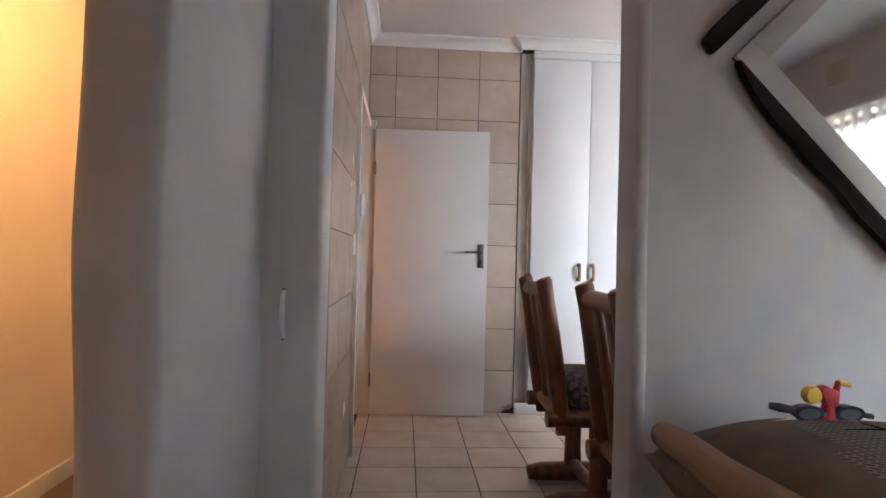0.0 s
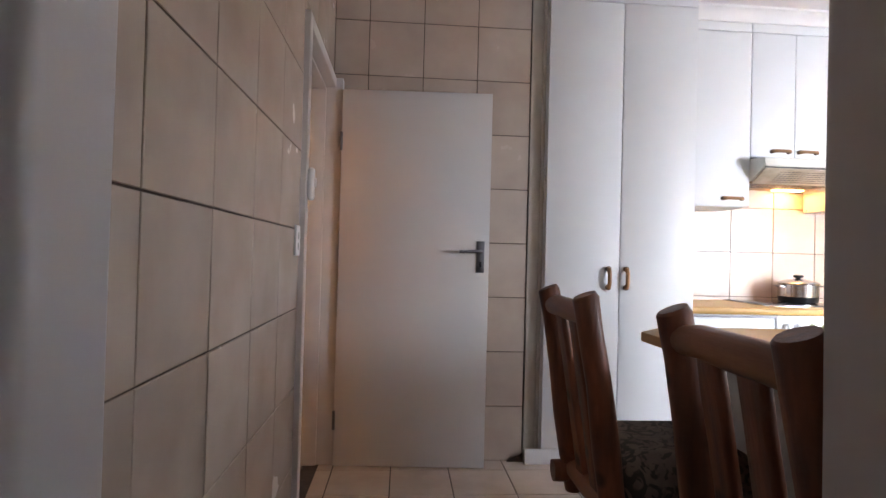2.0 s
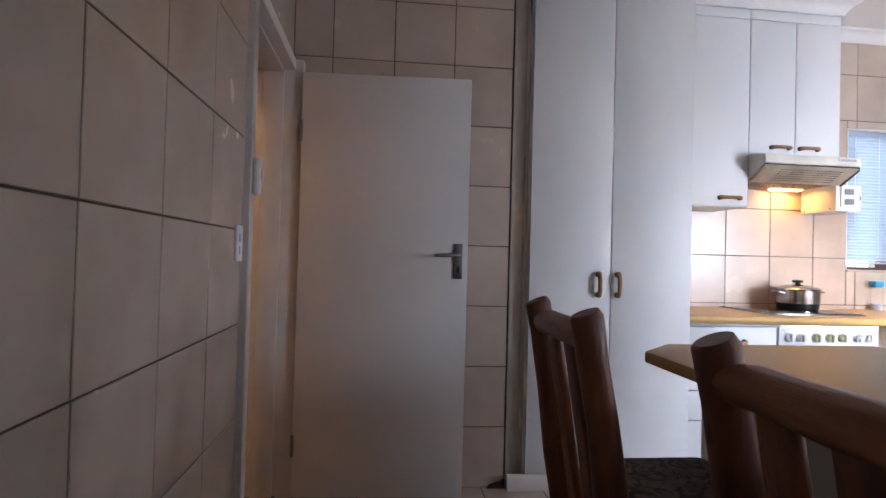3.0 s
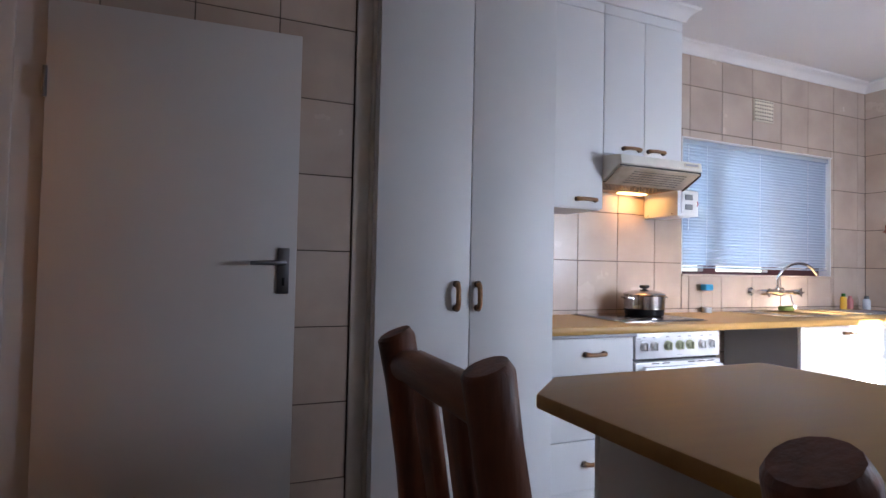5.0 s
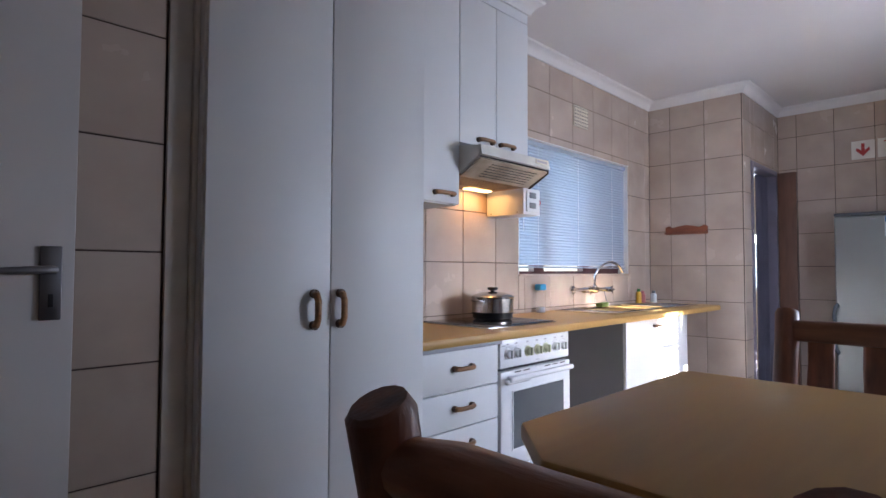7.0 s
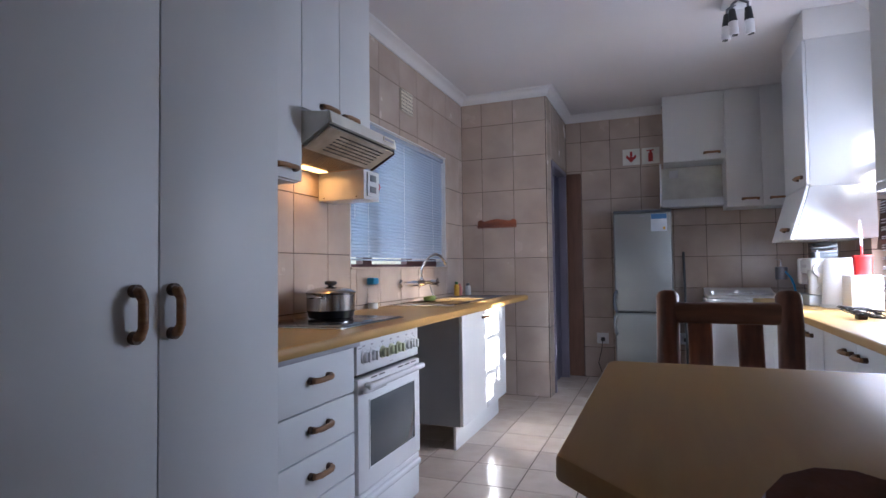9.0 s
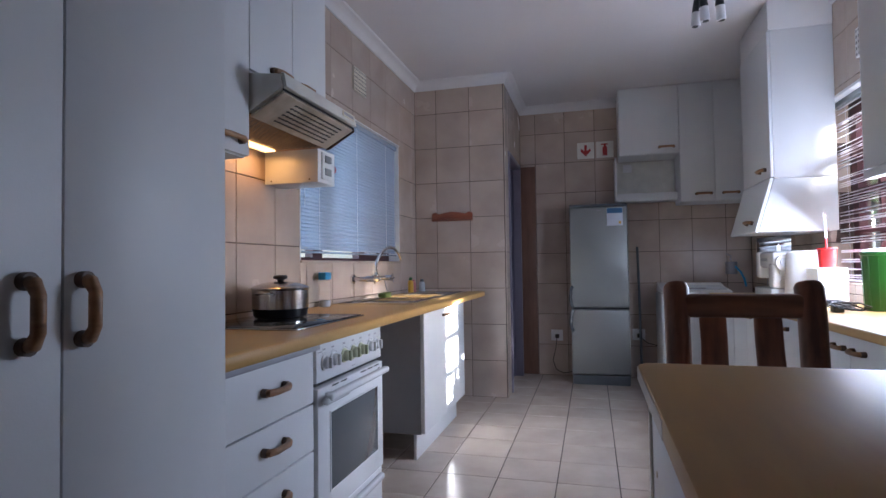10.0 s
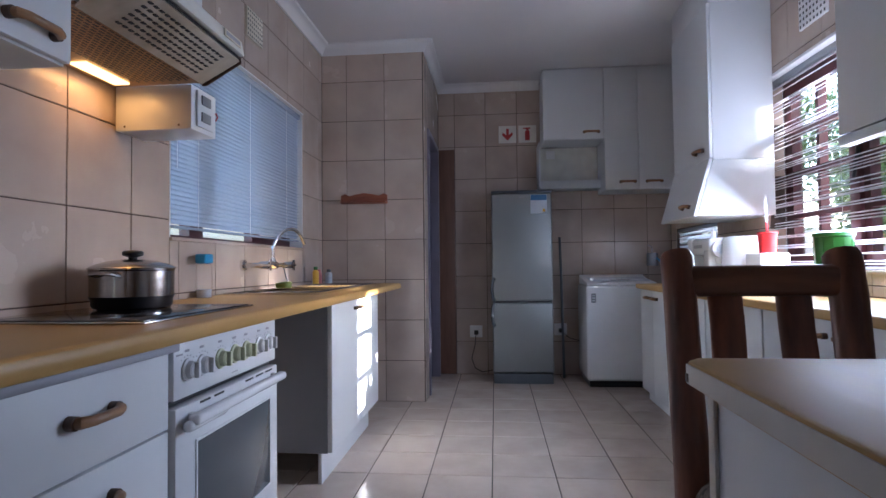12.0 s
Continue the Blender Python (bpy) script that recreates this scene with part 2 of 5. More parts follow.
def glass_mat():
    m = bpy.data.materials.new("window_glass")
    m.use_nodes = True
    nt = m.node_tree
    g = nt.nodes.new("ShaderNodeBsdfGlossy")
    g.inputs["Roughness"].default_value = 0.02
    t = nt.nodes.new("ShaderNodeBsdfTransparent")
    lw = nt.nodes.new("ShaderNodeLayerWeight")
    f = nt.nodes.new("ShaderNodeMath")
    f.operation = "POWER"
    f.inputs[1].default_value = 4
    nt.links.new(lw.outputs["Facing"], f.inputs[0])
    x = nt.nodes.new("ShaderNodeMixShader")
    nt.links.new(f.outputs[0], x.inputs[0])
    nt.links.new(t.outputs[0], x.inputs[1])
    nt.links.new(g.outputs[0], x.inputs[2])
    nt.links.new(x.outputs[0], nt.nodes["Material Output"].inputs[0])
    return m


M["glass"] = glass_mat()


# ---- mesh helpers ----
def rbox(x0, x1, y0, y1, z0, z1, b=0.0, seg=2, into=None):
    bm = bmesh.new()
    bmesh.ops.create_cube(bm, size=1)
    for v in bm.verts:
        v.co = Vector(((x0, x1)[v.co.x > 0], (y0, y1)[v.co.y > 0], (z0, z1)[v.co.z > 0]))
    if b:
        b = min(b, 0.45 * min(abs(x1 - x0), abs(y1 - y0), abs(z1 - z0)))
        bmesh.ops.bevel(bm, geom=bm.edges[:], offset=b, segments=seg, affect="EDGES", profile=0.5)
    return merged(into, bm)


def merged(into, bm):
    if into is None:
        return bm
    me = bpy.data.meshes.new("t")
    bm.to_mesh(me)
    bm.free()
    into.from_mesh(me)
    bpy.data.meshes.remove(me)
    return into


def lathe(profile, centre=(0, 0, 0), n=32, into=None):
    bm = bmesh.new()
    rings = []
    for r, z in profile:
        if r < 1e-5:
            rings.append([bm.verts.new((centre[0], centre[1], centre[2] + z))])
        else:
            rings.append([bm.verts.new((centre[0] + r * math.cos(a * 2 * math.pi / n), centre[1] + r * math.sin(a * 2 * math.pi / n), centre[2] + z)) for a in range(n)])
    for p, q in zip(rings, rings[1:]):
        for k in range(n):
            a, b, c, d = p[k % len(p)], p[(k + 1) % len(p)], q[(k + 1) % len(q)], q[k % len(q)]
            f = [v for i, v in enumerate((a, b, c, d)) if v not in (a, b, c, d)[:i]]
            if len(f) > 2:
                bm.faces.new(f)
    for end in (rings[0], rings[-1]):
        if len(end) > 1:
            bm.faces.new(end)
    bmesh.ops.recalc_face_normals(bm, faces=bm.faces)
    return merged(into, bm)


def tube(points, radii, n=12, into=None, squash=1.0, cap=True):
    """A round bar through the points, with a radius at each (or one for all)."""
    bm = bmesh.new()
    pts = [Vector(p) for p in points]
    if not isinstance(radii, (list, tuple)):
        radii = [radii] * len(pts)
    rings, side = [], None
    for k, p in enumerate(pts):
        t = (pts[min(k + 1, len(pts) - 1)] - pts[max(k - 1, 0)]).normalized()
        if side is None:
            side = t.cross(Vector((0, 0, 1)) if abs(t.z) < 0.9 else Vector((1, 0, 0))).normalized()
        side = (side - t * side.dot(t)).normalized()
        up = t.cross(side)
        rings.append([bm.verts.new(p + (side * math.cos(a * 2 * math.pi / n) + up * squash * math.sin(a * 2 * math.pi / n)) * radii[k]) for a in range(n)])
    for p, q in zip(rings, rings[1:]):
        for k in range(n):
            bm.faces.new((p[k], p[(k + 1) % n], q[(k + 1) % n], q[k]))
    if cap:
        bm.faces.new(rings[0]), bm.faces.new(rings[-1])
    bmesh.ops.recalc_face_normals(bm, faces=bm.faces)
    return merged(into, bm)


def prism(outline, axis, a, b, bev=0.0, into=None):
    """An outline of (u, v) pairs pushed along an axis from a to b. x: (y, z); y: (x, z); z: (x, y)."""
    bm = bmesh.new()
    place = {"x": lambda u, v, w: (w, u, v), "y": lambda u, v, w: (u, w, v), "z": lambda u, v, w: (u, v, w)}[axis]
    lo = [bm.verts.new(place(u, v, a)) for u, v in outline]
    hi = [bm.verts.new(place(u, v, b)) for u, v in outline]
    bm.faces.new(lo), bm.faces.new(hi)
    for k in range(len(lo)):
        bm.faces.new((lo[k], lo[(k + 1) % len(lo)], hi[(k + 1) % len(lo)], hi[k]))
    bmesh.ops.recalc_face_normals(bm, faces=bm.faces)
    if bev:
        bmesh.ops.bevel(bm, geom=bm.edges[:], offset=bev, segments=2, affect="EDGES", profile=0.5)
    return merged(into, bm)


def rough_up(bm, amount, scale=12.0, seed=0.0):
    for v in bm.verts:
        v.co += noise.noise_vector(v.co * scale + Vector((seed, seed, seed))) * amount
    return bm


def mesh_ob(name, bm, material, smooth=True):
    me = bpy.data.meshes.new(name)
    bm.to_mesh(me)
    bm.free()
    me.materials.append(M[material])
    if smooth:
        me.polygons.foreach_set("use_smooth", [True] * len(me.polygons))
        me.set_sharp_from_angle(angle=radians(35))
    return new(name, me)


def part(name, bm, material, parent, label=""):
    ob = mesh_ob(name, bm, material)
    ob.parent = parent
    if label:
        tagged(ob, label)
    return ob


def thing(name, label, category, group=""):
    return tagged(new(name), label, category, group)


def single(name, bm, material, label, category, group="", kind=""):
    ob = mesh_ob(name, bm, material)
    base(ob)
    return tagged(ob, label, category, group, kind)


def base(ob):
    """Brings a thing's origin to the middle of its foot, with its parts left in place."""
    obs = [o for o in (ob, *ob.children_recursive) if o.type == "MESH"]
    co = [v.co for o in obs for v in o.data.vertices]
    lo = Vector([min(c[k] for c in co) for k in range(3)])
    hi = Vector([max(c[k] for c in co) for k in range(3)])
    at = Vector(((lo.x + hi.x) / 2, (lo.y + hi.y) / 2, lo.z))
    for me in {o.data for o in obs}:
        me.transform(Matrix.Translation(-at))
    ob.location = at
    return ob


def structure(name, bm, material, label=""):
    ob = mesh_ob(name, bm, material)
    return tagged(ob, label, kind="structure")


# ---- large structure ----
P = 0.306
CEIL = 2.735
XW, YN1, YN, XC, YC, XE, YS = -0.418, 3.975, 4.53, 5.09, 3.73, 6.15, 1.60


def sheet(x0, x1, y0, y1, z0, z1, holes):
    """A flat sheet, one welded shell, with rectangular openings (x0, x1, y0, y1)."""
    xs = sorted({x0, x1, *[v for h in holes for v in h[:2] if x0 < v < x1]})
    ys = sorted({y0, y1, *[v for h in holes for v in h[2:] if y0 < v < y1]})
    bm = bmesh.new()
    grid = {}
    for i, x in enumerate(xs):
        for j, y in enumerate(ys):
            grid[i, j] = bm.verts.new((x, y, z0))
    for i in range(len(xs) - 1):
        for j in range(len(ys) - 1):
            cx, cy = (xs[i] + xs[i + 1]) / 2, (ys[j] + ys[j + 1]) / 2
            if not any(h[0] <= cx <= h[1] and h[2] <= cy <= h[3] for h in holes):
                bm.faces.new((grid[i, j], grid[i + 1, j], grid[i + 1, j + 1], grid[i, j + 1]))
    for v in [v for v in bm.verts if not v.link_faces]:
        bm.verts.remove(v)
    out = bmesh.ops.extrude_face_region(bm, geom=bm.faces[:])
    for v in out["geom"]:
        if isinstance(v, bmesh.types.BMVert):
            v.co.z = z1
    bmesh.ops.recalc_face_normals(bm, faces=bm.faces)
    return bm


def slab(axis, a, b, u0, u1, z0, z1, holes):
    """A wall across an axis from a to b thick, u0..u1 long, with openings (u0, u1, z0, z1) left out."""
    bm = sheet(u0, u1, z0, z1, a, b, holes)
    for v in bm.verts:
        u, z, w = v.co
        v.co = (w, u, z) if axis == "x" else (u, w, z)
    bmesh.ops.recalc_face_normals(bm, faces=bm.faces)
    return bm


DOORW = (3.12, 3.93, 0, 2.05)
wall_west = structure("wall_west", slab("x", XW - 0.14, XW - 0.004, 1.55, 4.2, 0, CEIL, [DOORW]), "grout", "kitchen wall clad in beige glazed tiles with a doorway")
wall_door = structure("wall_north_door", slab("y", YN1 + 0.004, YN1 + 0.14, XW - 0.14, 1.66, 0, CEIL, []), "grout", "tiled wall behind the open white door")
WIN_N = (3.09, 4.655, 1.15, 2.09)
wall_north = structure("wall_north", slab("y", YN + 0.004, YN + 0.2, 1.66, 5.3, 0, CEIL, [WIN_N]), "grout", "beige tiled wall above the worktop with the blind window")
wall_pier = structure("wall_pier", rbox(XC + 0.004, XC + 0.2, YC + 0.004, YN, 0, CEIL), "grout", "tiled pier beside the sink worktop")
DOORE = (5.32, 6.02, 0, 2.08)
wall_ne = structure("wall_nook", slab("y", YC + 0.004, YC + 0.14, XC + 0.2, XE + 0.004, 0, CEIL, [DOORE]), "grout", "tiled wall with a passage door")
wall_east = structure("wall_east", slab("x", XE + 0.004, XE + 0.2, YS - 0.2, YC + 0.14, 0, CEIL, []), "grout", "beige tiled wall behind the fridge")
WIN_S = (3.07, 4.39, 0.98, 2.09)
# Made-up opening, out of view, that goes with the west fill lamp.
FILL_OPENING = (0.7, 1.8, 1.0, 2.1)
WIN_S2 = (5.1, 6.0, 1.08, 1.32)
wall_south = structure("wall_south", slab("y", YS - 0.22, YS - 0.004, 2.95, XE + 0.2, 0, CEIL, [WIN_S, WIN_S2]), "grout", "tiled wall with a timber window and blind")
structure("wall_south_west", slab("y", 1.516, YS - 0.004, 0.56, 2.95, 0, CEIL, [FILL_OPENING]), "plaster", "plastered kitchen wall with an unseen opening added for the fill lamp")
# the plastered opening between living room and kitchen
wall_right = structure("wall_living_north", slab("y", 1.375, 1.5, 0.496, 2.95, 0, CEIL, []), "plaster", "white plastered wall beside the opening, with soft rounded edges")


def uneven(bm, amount, seed):
    """Hand-floated plaster: cuts a wall end into courses and lets its edges wander."""
    ups = [e for e in bm.edges if abs(e.verts[0].co.z - e.verts[1].co.z) > 0.5]
    bmesh.ops.subdivide_edges(bm, edges=ups, cuts=30, use_grid_fill=True)
    for v in bm.verts:
        v.co.x += amount * noise.noise(Vector((seed, v.co.y * 0.5, v.co.z * 1.7)))
        v.co.y += amount * 0.5 * noise.noise(Vector((v.co.x * 0.5, seed + 9, v.co.z * 2.3)))
    return bm


wall_edge = structure("wall_opening_edge", uneven(rbox(0.474, 0.52, 1.372, 1.512, 0, CEIL, 0.02, 4), 0.004, 3.1), "plaster", "rounded plaster edge of the opening")
wall_left = structure("wall_opening_left", uneven(rbox(-0.60, -0.345, 1.40, 1.56, 0, CEIL, 0.016, 3), 0.007, 5.4), "plaster", "short plastered nib beside the opening")
wall_nib = structure("wall_passage_side", uneven(rbox(-0.62, -0.49, 0.80, 1.43, 0, CEIL, 0.022, 4), 0.022, 7.7), "plaster", "thick white plastered wall end towards the passage")
hall = structure("wall_hall_west", rbox(-1.90, -1.76, -3.2, 6.5, 0, CEIL), "hallpaint", "warm cream wall of the passage")
structure("wall_hall_north", slab("y", 6.4, 6.5, -1.9, -0.5, 0, CEIL, []), "hallpaint", "end wall of the passage")
structure("wall_hall_east", slab("x", XW - 0.20, XW - 0.141, 1.56, 4.2, 0, CEIL, [DOORW]), "hallpaint", "passage side of the kitchen wall")
structure("wall_hall_far_east", slab("x", XW - 0.14, XW, 4.2, 6.4, 0, CEIL, []), "hallpaint", "passage wall beyond the kitchen")
structure("baseboard", rbox(-1.76, -1.745, -3.2, 6.4, 0, 0.09, 0.004), "skirt", "cream skirting board along the passage")
WIN_L = (-2.3, 1.0, 0.85, 2.2)
structure("wall_living_east", slab("x", 2.95, 3.12, -3.2, 1.40, 0, CEIL, [WIN_L]), "plaster", "living room wall with the vertical blinds")
structure("wall_living_south", slab("y", -3.3, -3.2, -1.9, 3.12, 0, CEIL, []), "plaster", "plain living room wall")
structure("wall_room_north", slab("y", 5.9, 6.0, 4.2, 7.7, 0, CEIL, []), "plaster", "plain wall of the side room")
structure("wall_room_east", slab("x", 7.6, 7.7, 3.7, 6.0, 0, CEIL, [(4.15, 5.15, 0.95, 1.68)]), "hallpaint", "side room wall with a small barred window")
structure("wall_room_south", slab("y", YC, YC + 0.14, XE + 0.204, 7.7, 0, CEIL, []), "hallpaint", "side room wall")
structure("wall_room_west", slab("x", 4.2, 4.3, 4.73, 6.0, 0, CEIL, []), "hallpaint", "side room wall")
structure("ceiling", rbox(3.12, 6.5, 1.0, 4.9, CEIL, CEIL + 0.15, into=rbox(-1.9, 3.12, -3.3, 6.6, CEIL, CEIL + 0.15, into=rbox(4.2, 7.7, 4.9, 6.1, CEIL, CEIL + 0.15, into=rbox(6.5, 7.7, 3.7, 4.9, CEIL, CEIL + 0.15)))), "ceiling", "smooth white painted ceiling")
structure("floor", rbox(XW - 0.1, 7.7, 1.38, 6.0, -0.15, -0.004), "floorgrout", "kitchen floor of cream square tiles")
structure("floor_living", rbox(-1.9, 3.1, -3.3, 1.38, -0.15, -0.002), "hallfloor", "brown living room floor")
structure("floor_passage", rbox(-1.9, XW - 0.1, 1.38, 6.5, -0.15, -0.002), "hallfloor", "brown passage floor")


def cornice(name, points, side):
    """A cove moulding under the ceiling along the plan points; side: 1 or -1, which side of the way it stands out to."""
    prof = [(0, -0.075), (0.012, -0.075), (0.016, -0.062), (0.03, -0.04), (0.055, -0.018), (0.07, -0.012), (0.075, 0.0), (0, 0.0)]
    bm = bmesh.new()
    pts = [Vector((*p, 0)) for p in points]
    rings = []
    for k, p in enumerate(pts):
        dirs = [(pts[j + 1] - pts[j]).normalized() for j in (k - 1, k) if 0 <= j < len(pts) - 1]
        nrm = [Vector((-d.y, d.x, 0)) * side for d in dirs]
        m = nrm[0] if len(nrm) == 1 else (nrm[0] + nrm[1]) / (1 + nrm[0].dot(nrm[1]))
        rings.append([bm.verts.new(p + m * u + Vector((0, 0, CEIL - 0.0005 + v))) for u, v in prof])
    for a, b in zip(rings, rings[1:]):
        for k in range(len(prof)):
            bm.faces.new((a[k], a[(k + 1) % len(prof)], b[(k + 1) % len(prof)], b[k]))
    bm.faces.new(rings[0]), bm.faces.new(rings[-1])
    bmesh.ops.recalc_face_normals(bm, faces=bm.faces)
    return structure(name, bm, "cornice", "white cove cornice under the ceiling")


cornice("cornice", [(XW, 1.57), (XW, YN1), (0.692, YN1), (0.692, 3.905), (1.655, 3.905), (1.655, 4.185), (2.725, 4.185), (2.725, YN), (XC, YN), (XC, YC), (XE, YC), (XE, 2.775)], -1)
cornice("cornice_south", [(4.25, YS), (3.05, YS), (3.05, 1.975), (1.9, 1.975), (1.9, YS), (0.5, 1.52)], -1)
cornice("cornice_living", [(0.5, 1.375), (2.95, 1.375)], -1)


# ---- doorway and open door ----
def door_frame():
    bm = bmesh.new()
    for x0, x1, y0, y1, z0, z1 in [(XW - 0.20, XW + 0.022, 3.08, 3.135, 0, 2.10), (XW - 0.20, -0.359, 3.915, 3.965, 0, 2.10), (XW - 0.20, XW + 0.022, 3.135, 3.915, 2.045, 2.10),
                                   (XW - 0.13, XW - 0.03, 3.135, 3.150, 0, 2.045), (XW - 0.13, XW - 0.03, 3.90, 3.915, 0, 2.045), (XW - 0.13, XW - 0.03, 3.150, 3.90, 2.03, 2.045)]:
        rbox(x0, x1, y0, y1, z0, z1, 0.006, 2, bm)
    return structure("door_frame", bm, "framepaint", "off-white painted steel door frame")


door_frame()
door = thing("door", "open white painted flush door standing against the tiled wall", "door")
door["kind"] = "structure"
part("leaf", rbox(0, 0.813, -0.04, 0, 0.006, 2.032, 0.003), "doorpaint", door)
lever = part("door_handle", rbox(0.745, 0.788, -0.048, -0.0405, 1.058, 1.228, 0.003), "satin", door, "satin metal lever on a long backplate")
b = tube([(0.767, -0.042, 1.173), (0.767, -0.085, 1.173), (0.75, -0.096, 1.173), (0.65, -0.098, 1.170)], [0.010, 0.010, 0.010, 0.007], 12)
part("lever", b, "satin", lever)
part("keyhole", rbox(0.762, 0.772, -0.0495, -0.0485, 1.088, 1.118, 0.001), "black", lever, "dark keyhole")
for z in (0.25, 1.75):
    part("hinge", tube([(0.0, -0.046, z - 0.05), (0.0, -0.046, z + 0.05)], 0.007, 10), "satin", door)
door.matrix_basis = pose(-0.356, 3.93, 0, 0, 0, -3.0)

# switch, intercom on the wall by the doorway
sw = thing("light_switch", "white double light switch on the tiled wall", "light switch")
part("plate", rbox(XW, XW + 0.009, 2.985, 3.055, 1.13, 1.245, 0.003), "plastic", sw)
for z in (1.165, 1.205):
    part("rocker", rbox(XW + 0.009, XW + 0.014, 3.008, 3.032, z - 0.014, z + 0.014, 0.002), "plastic", sw)
base(sw)
hk = thing("door_buzzer", "white rounded buzzer housing on the door frame", "buzzer")
part("body", rbox(XW + 0.022, XW + 0.05, 3.09, 3.125, 1.35, 1.48, 0.012, 3), "plastic", hk)
part("button", rbox(XW + 0.05, XW + 0.056, 3.098, 3.117, 1.40, 1.44, 0.003), "plastic", hk)
base(hk)
pull = thing("wall_hook", "small curved white metal pull screwed to the plaster", "hook")
part("arch", tube([(-0.437, 1.398, 1.035), (-0.437, 1.382, 1.02), (-0.437, 1.375, 0.975), (-0.437, 1.382, 0.93), (-0.437, 1.398, 0.912)], [0.004, 0.006, 0.007, 0.006, 0.004], 10), "plastic", pull)
for z in (1.037, 0.91):
    part("screw", tube([(-0.437, 1.3995, z), (-0.437, 1.393, z)], 0.0045, 8), "satin", pull)
base(pull)


chip = single("mortar_patch", rough_up(prism([(0.600, 0.0), (0.6895, 0.0), (0.6895, 0.045), (0.665, 0.030), (0.635, 0.022), (0.612, 0.012)], "y", 3.958, 3.9725), 0.004, 60), "barkpatch", "crumbled brown mortar where the tile corner has broken off", "mortar")

# ---- passage seen through the doorway ----
sh = thing("shower_screen", "grey-green glazed screen in a dim metal frame", "shower screen")
for y in (5.1, 5.75, 6.3):
    part("post", rbox(-1.50, -1.46, y, y + 0.05, 0.12, 1.85, 0.004), "satin", sh)
part("rail", rbox(-1.50, -1.46, 5.1, 6.35, 1.85, 1.90, 0.004), "satin", sh)
part("pane", rbox(-1.485, -1.475, 5.15, 6.3, 0.12, 1.85), "ovenglass", sh)
part("tray", rbox(-1.52, -1.40, 5.05, 6.38, 0, 0.12, 0.01), "enamel", sh)
base(sh)


# ---- handles ----
def pull_mesh(parent, at, length, along, out, r=0.0098):
    """An oak bow pull with dark ends: at the middle, a Vector along and out from the face."""
    at, along, out = Vector(at), Vector(along), Vector(out)
    h = length / 2
    pts = [at - along * h, at - along * (h - 0.004) + out * 0.022, at - along * (h - 0.022) + out * 0.032, at + along * (h - 0.022) + out * 0.032, at + along * (h - 0.004) + out * 0.022, at + along * h]
    hd = part("handle", tube(pts, [r * 1.15, r * 1.15, r, r, r * 1.15, r * 1.15], 12), "oakpull", parent, "oak bow pull with darker ends")
    for s in (-1, 1):
        p = at + along * s * h
        part("handle_foot", tube([p, p + out * 0.016], r * 1.35, 12), "pullend", hd)
    return hd


X, Y, Z = Vector((1, 0, 0)), Vector((0, 1, 0)), Vector((0, 0, 1))

# ---- tall pantry ----
pantry = thing("pantry_cabinet", "tall white laminate pantry cupboard with two full-height doors and oak pulls", "cupboard")
part("body", rbox(0.775, 1.640, 3.93, 4.50, 0.0, 2.655, 0.002), "lam", pantry)
part("filler_strip", rbox(0.6930, 0.757, 3.966, 3.990, 0.0, 2.655, 0.003), "skirt", pantry, "cream filler strip beside the tiles")
part("filler_bead", rbox(0.7575, 0.7745, 3.952, 3.990, 0.0, 2.655, 0.004), "skirt", pantry, "narrow cream bead")
part("plinth", rbox(0.693, 1.640, 3.915, 3.929, 0.0, 0.085, 0.003), "cornice", pantry)
part("frieze", rbox(0.775, 1.640, 3.908, 3.929, 2.605, 2.66, 0.002), "lam", pantry)
for x0, x1, hx in ((0.779, 1.204, 1.138), (1.208, 1.638, 1.241)):
    d = part("cabinet_door", rbox(x0, x1, 3.907, 3.928, 0.09, 2.60, 0.0025), "lam", pantry)
    pull_mesh(d, (hx, 3.907, 1.044), 0.104, Z, -Y, 0.0112)
base(pantry)

# ---- worktop and base units ----
top = thing("worktop", "oak-look laminate worktop with a rounded front edge", "worktop")
part("board", prism([(1.642, 3.9372), (5.05, 3.9372), (5.085, 3.966), (5.085, 4.527), (1.642, 4.527)], "z", 0.853, 0.893), "worktop", top)
part("front_edge", prism([(3.9370, 0.853), (3.9370, 0.893), (3.924, 0.8925), (3.917, 0.889), (3.9135, 0.881), (3.9135, 0.861), (3.918, 0.854), (3.925, 0.853)], "x", 1.642, 5.05), "worktop", top, "rounded oak-look nosing")
base(top)
single("worktop_strip", rbox(1.642, 2.160, 3.925, 3.97, 0.835, 0.852, 0.002), "edge", "grey steel strip under the worktop front", "strip")
drawers = thing("drawer_unit", "white laminate base unit with four drawers and oak pulls", "drawer unit")
part("body", rbox(1.643, 2.160, 3.972, 4.50, 0.09, 0.834), "lam", drawers)
part("plinth", rbox(1.643, 2.160, 4.02, 4.04, 0, 0.09), "lam", drawers)
for z0, z1 in ((0.657, 0.832), (0.499, 0.652), (0.341, 0.494), (0.10, 0.336)):
    d = part("drawer", rbox(1.646, 2.158, 3.951, 3.971, z0, z1, 0.0025), "lam", drawers)
    pull_mesh(d, (1.915, 3.951, (z0 + z1) / 2 + 0.010), 0.110, X, -Y)
base(drawers)

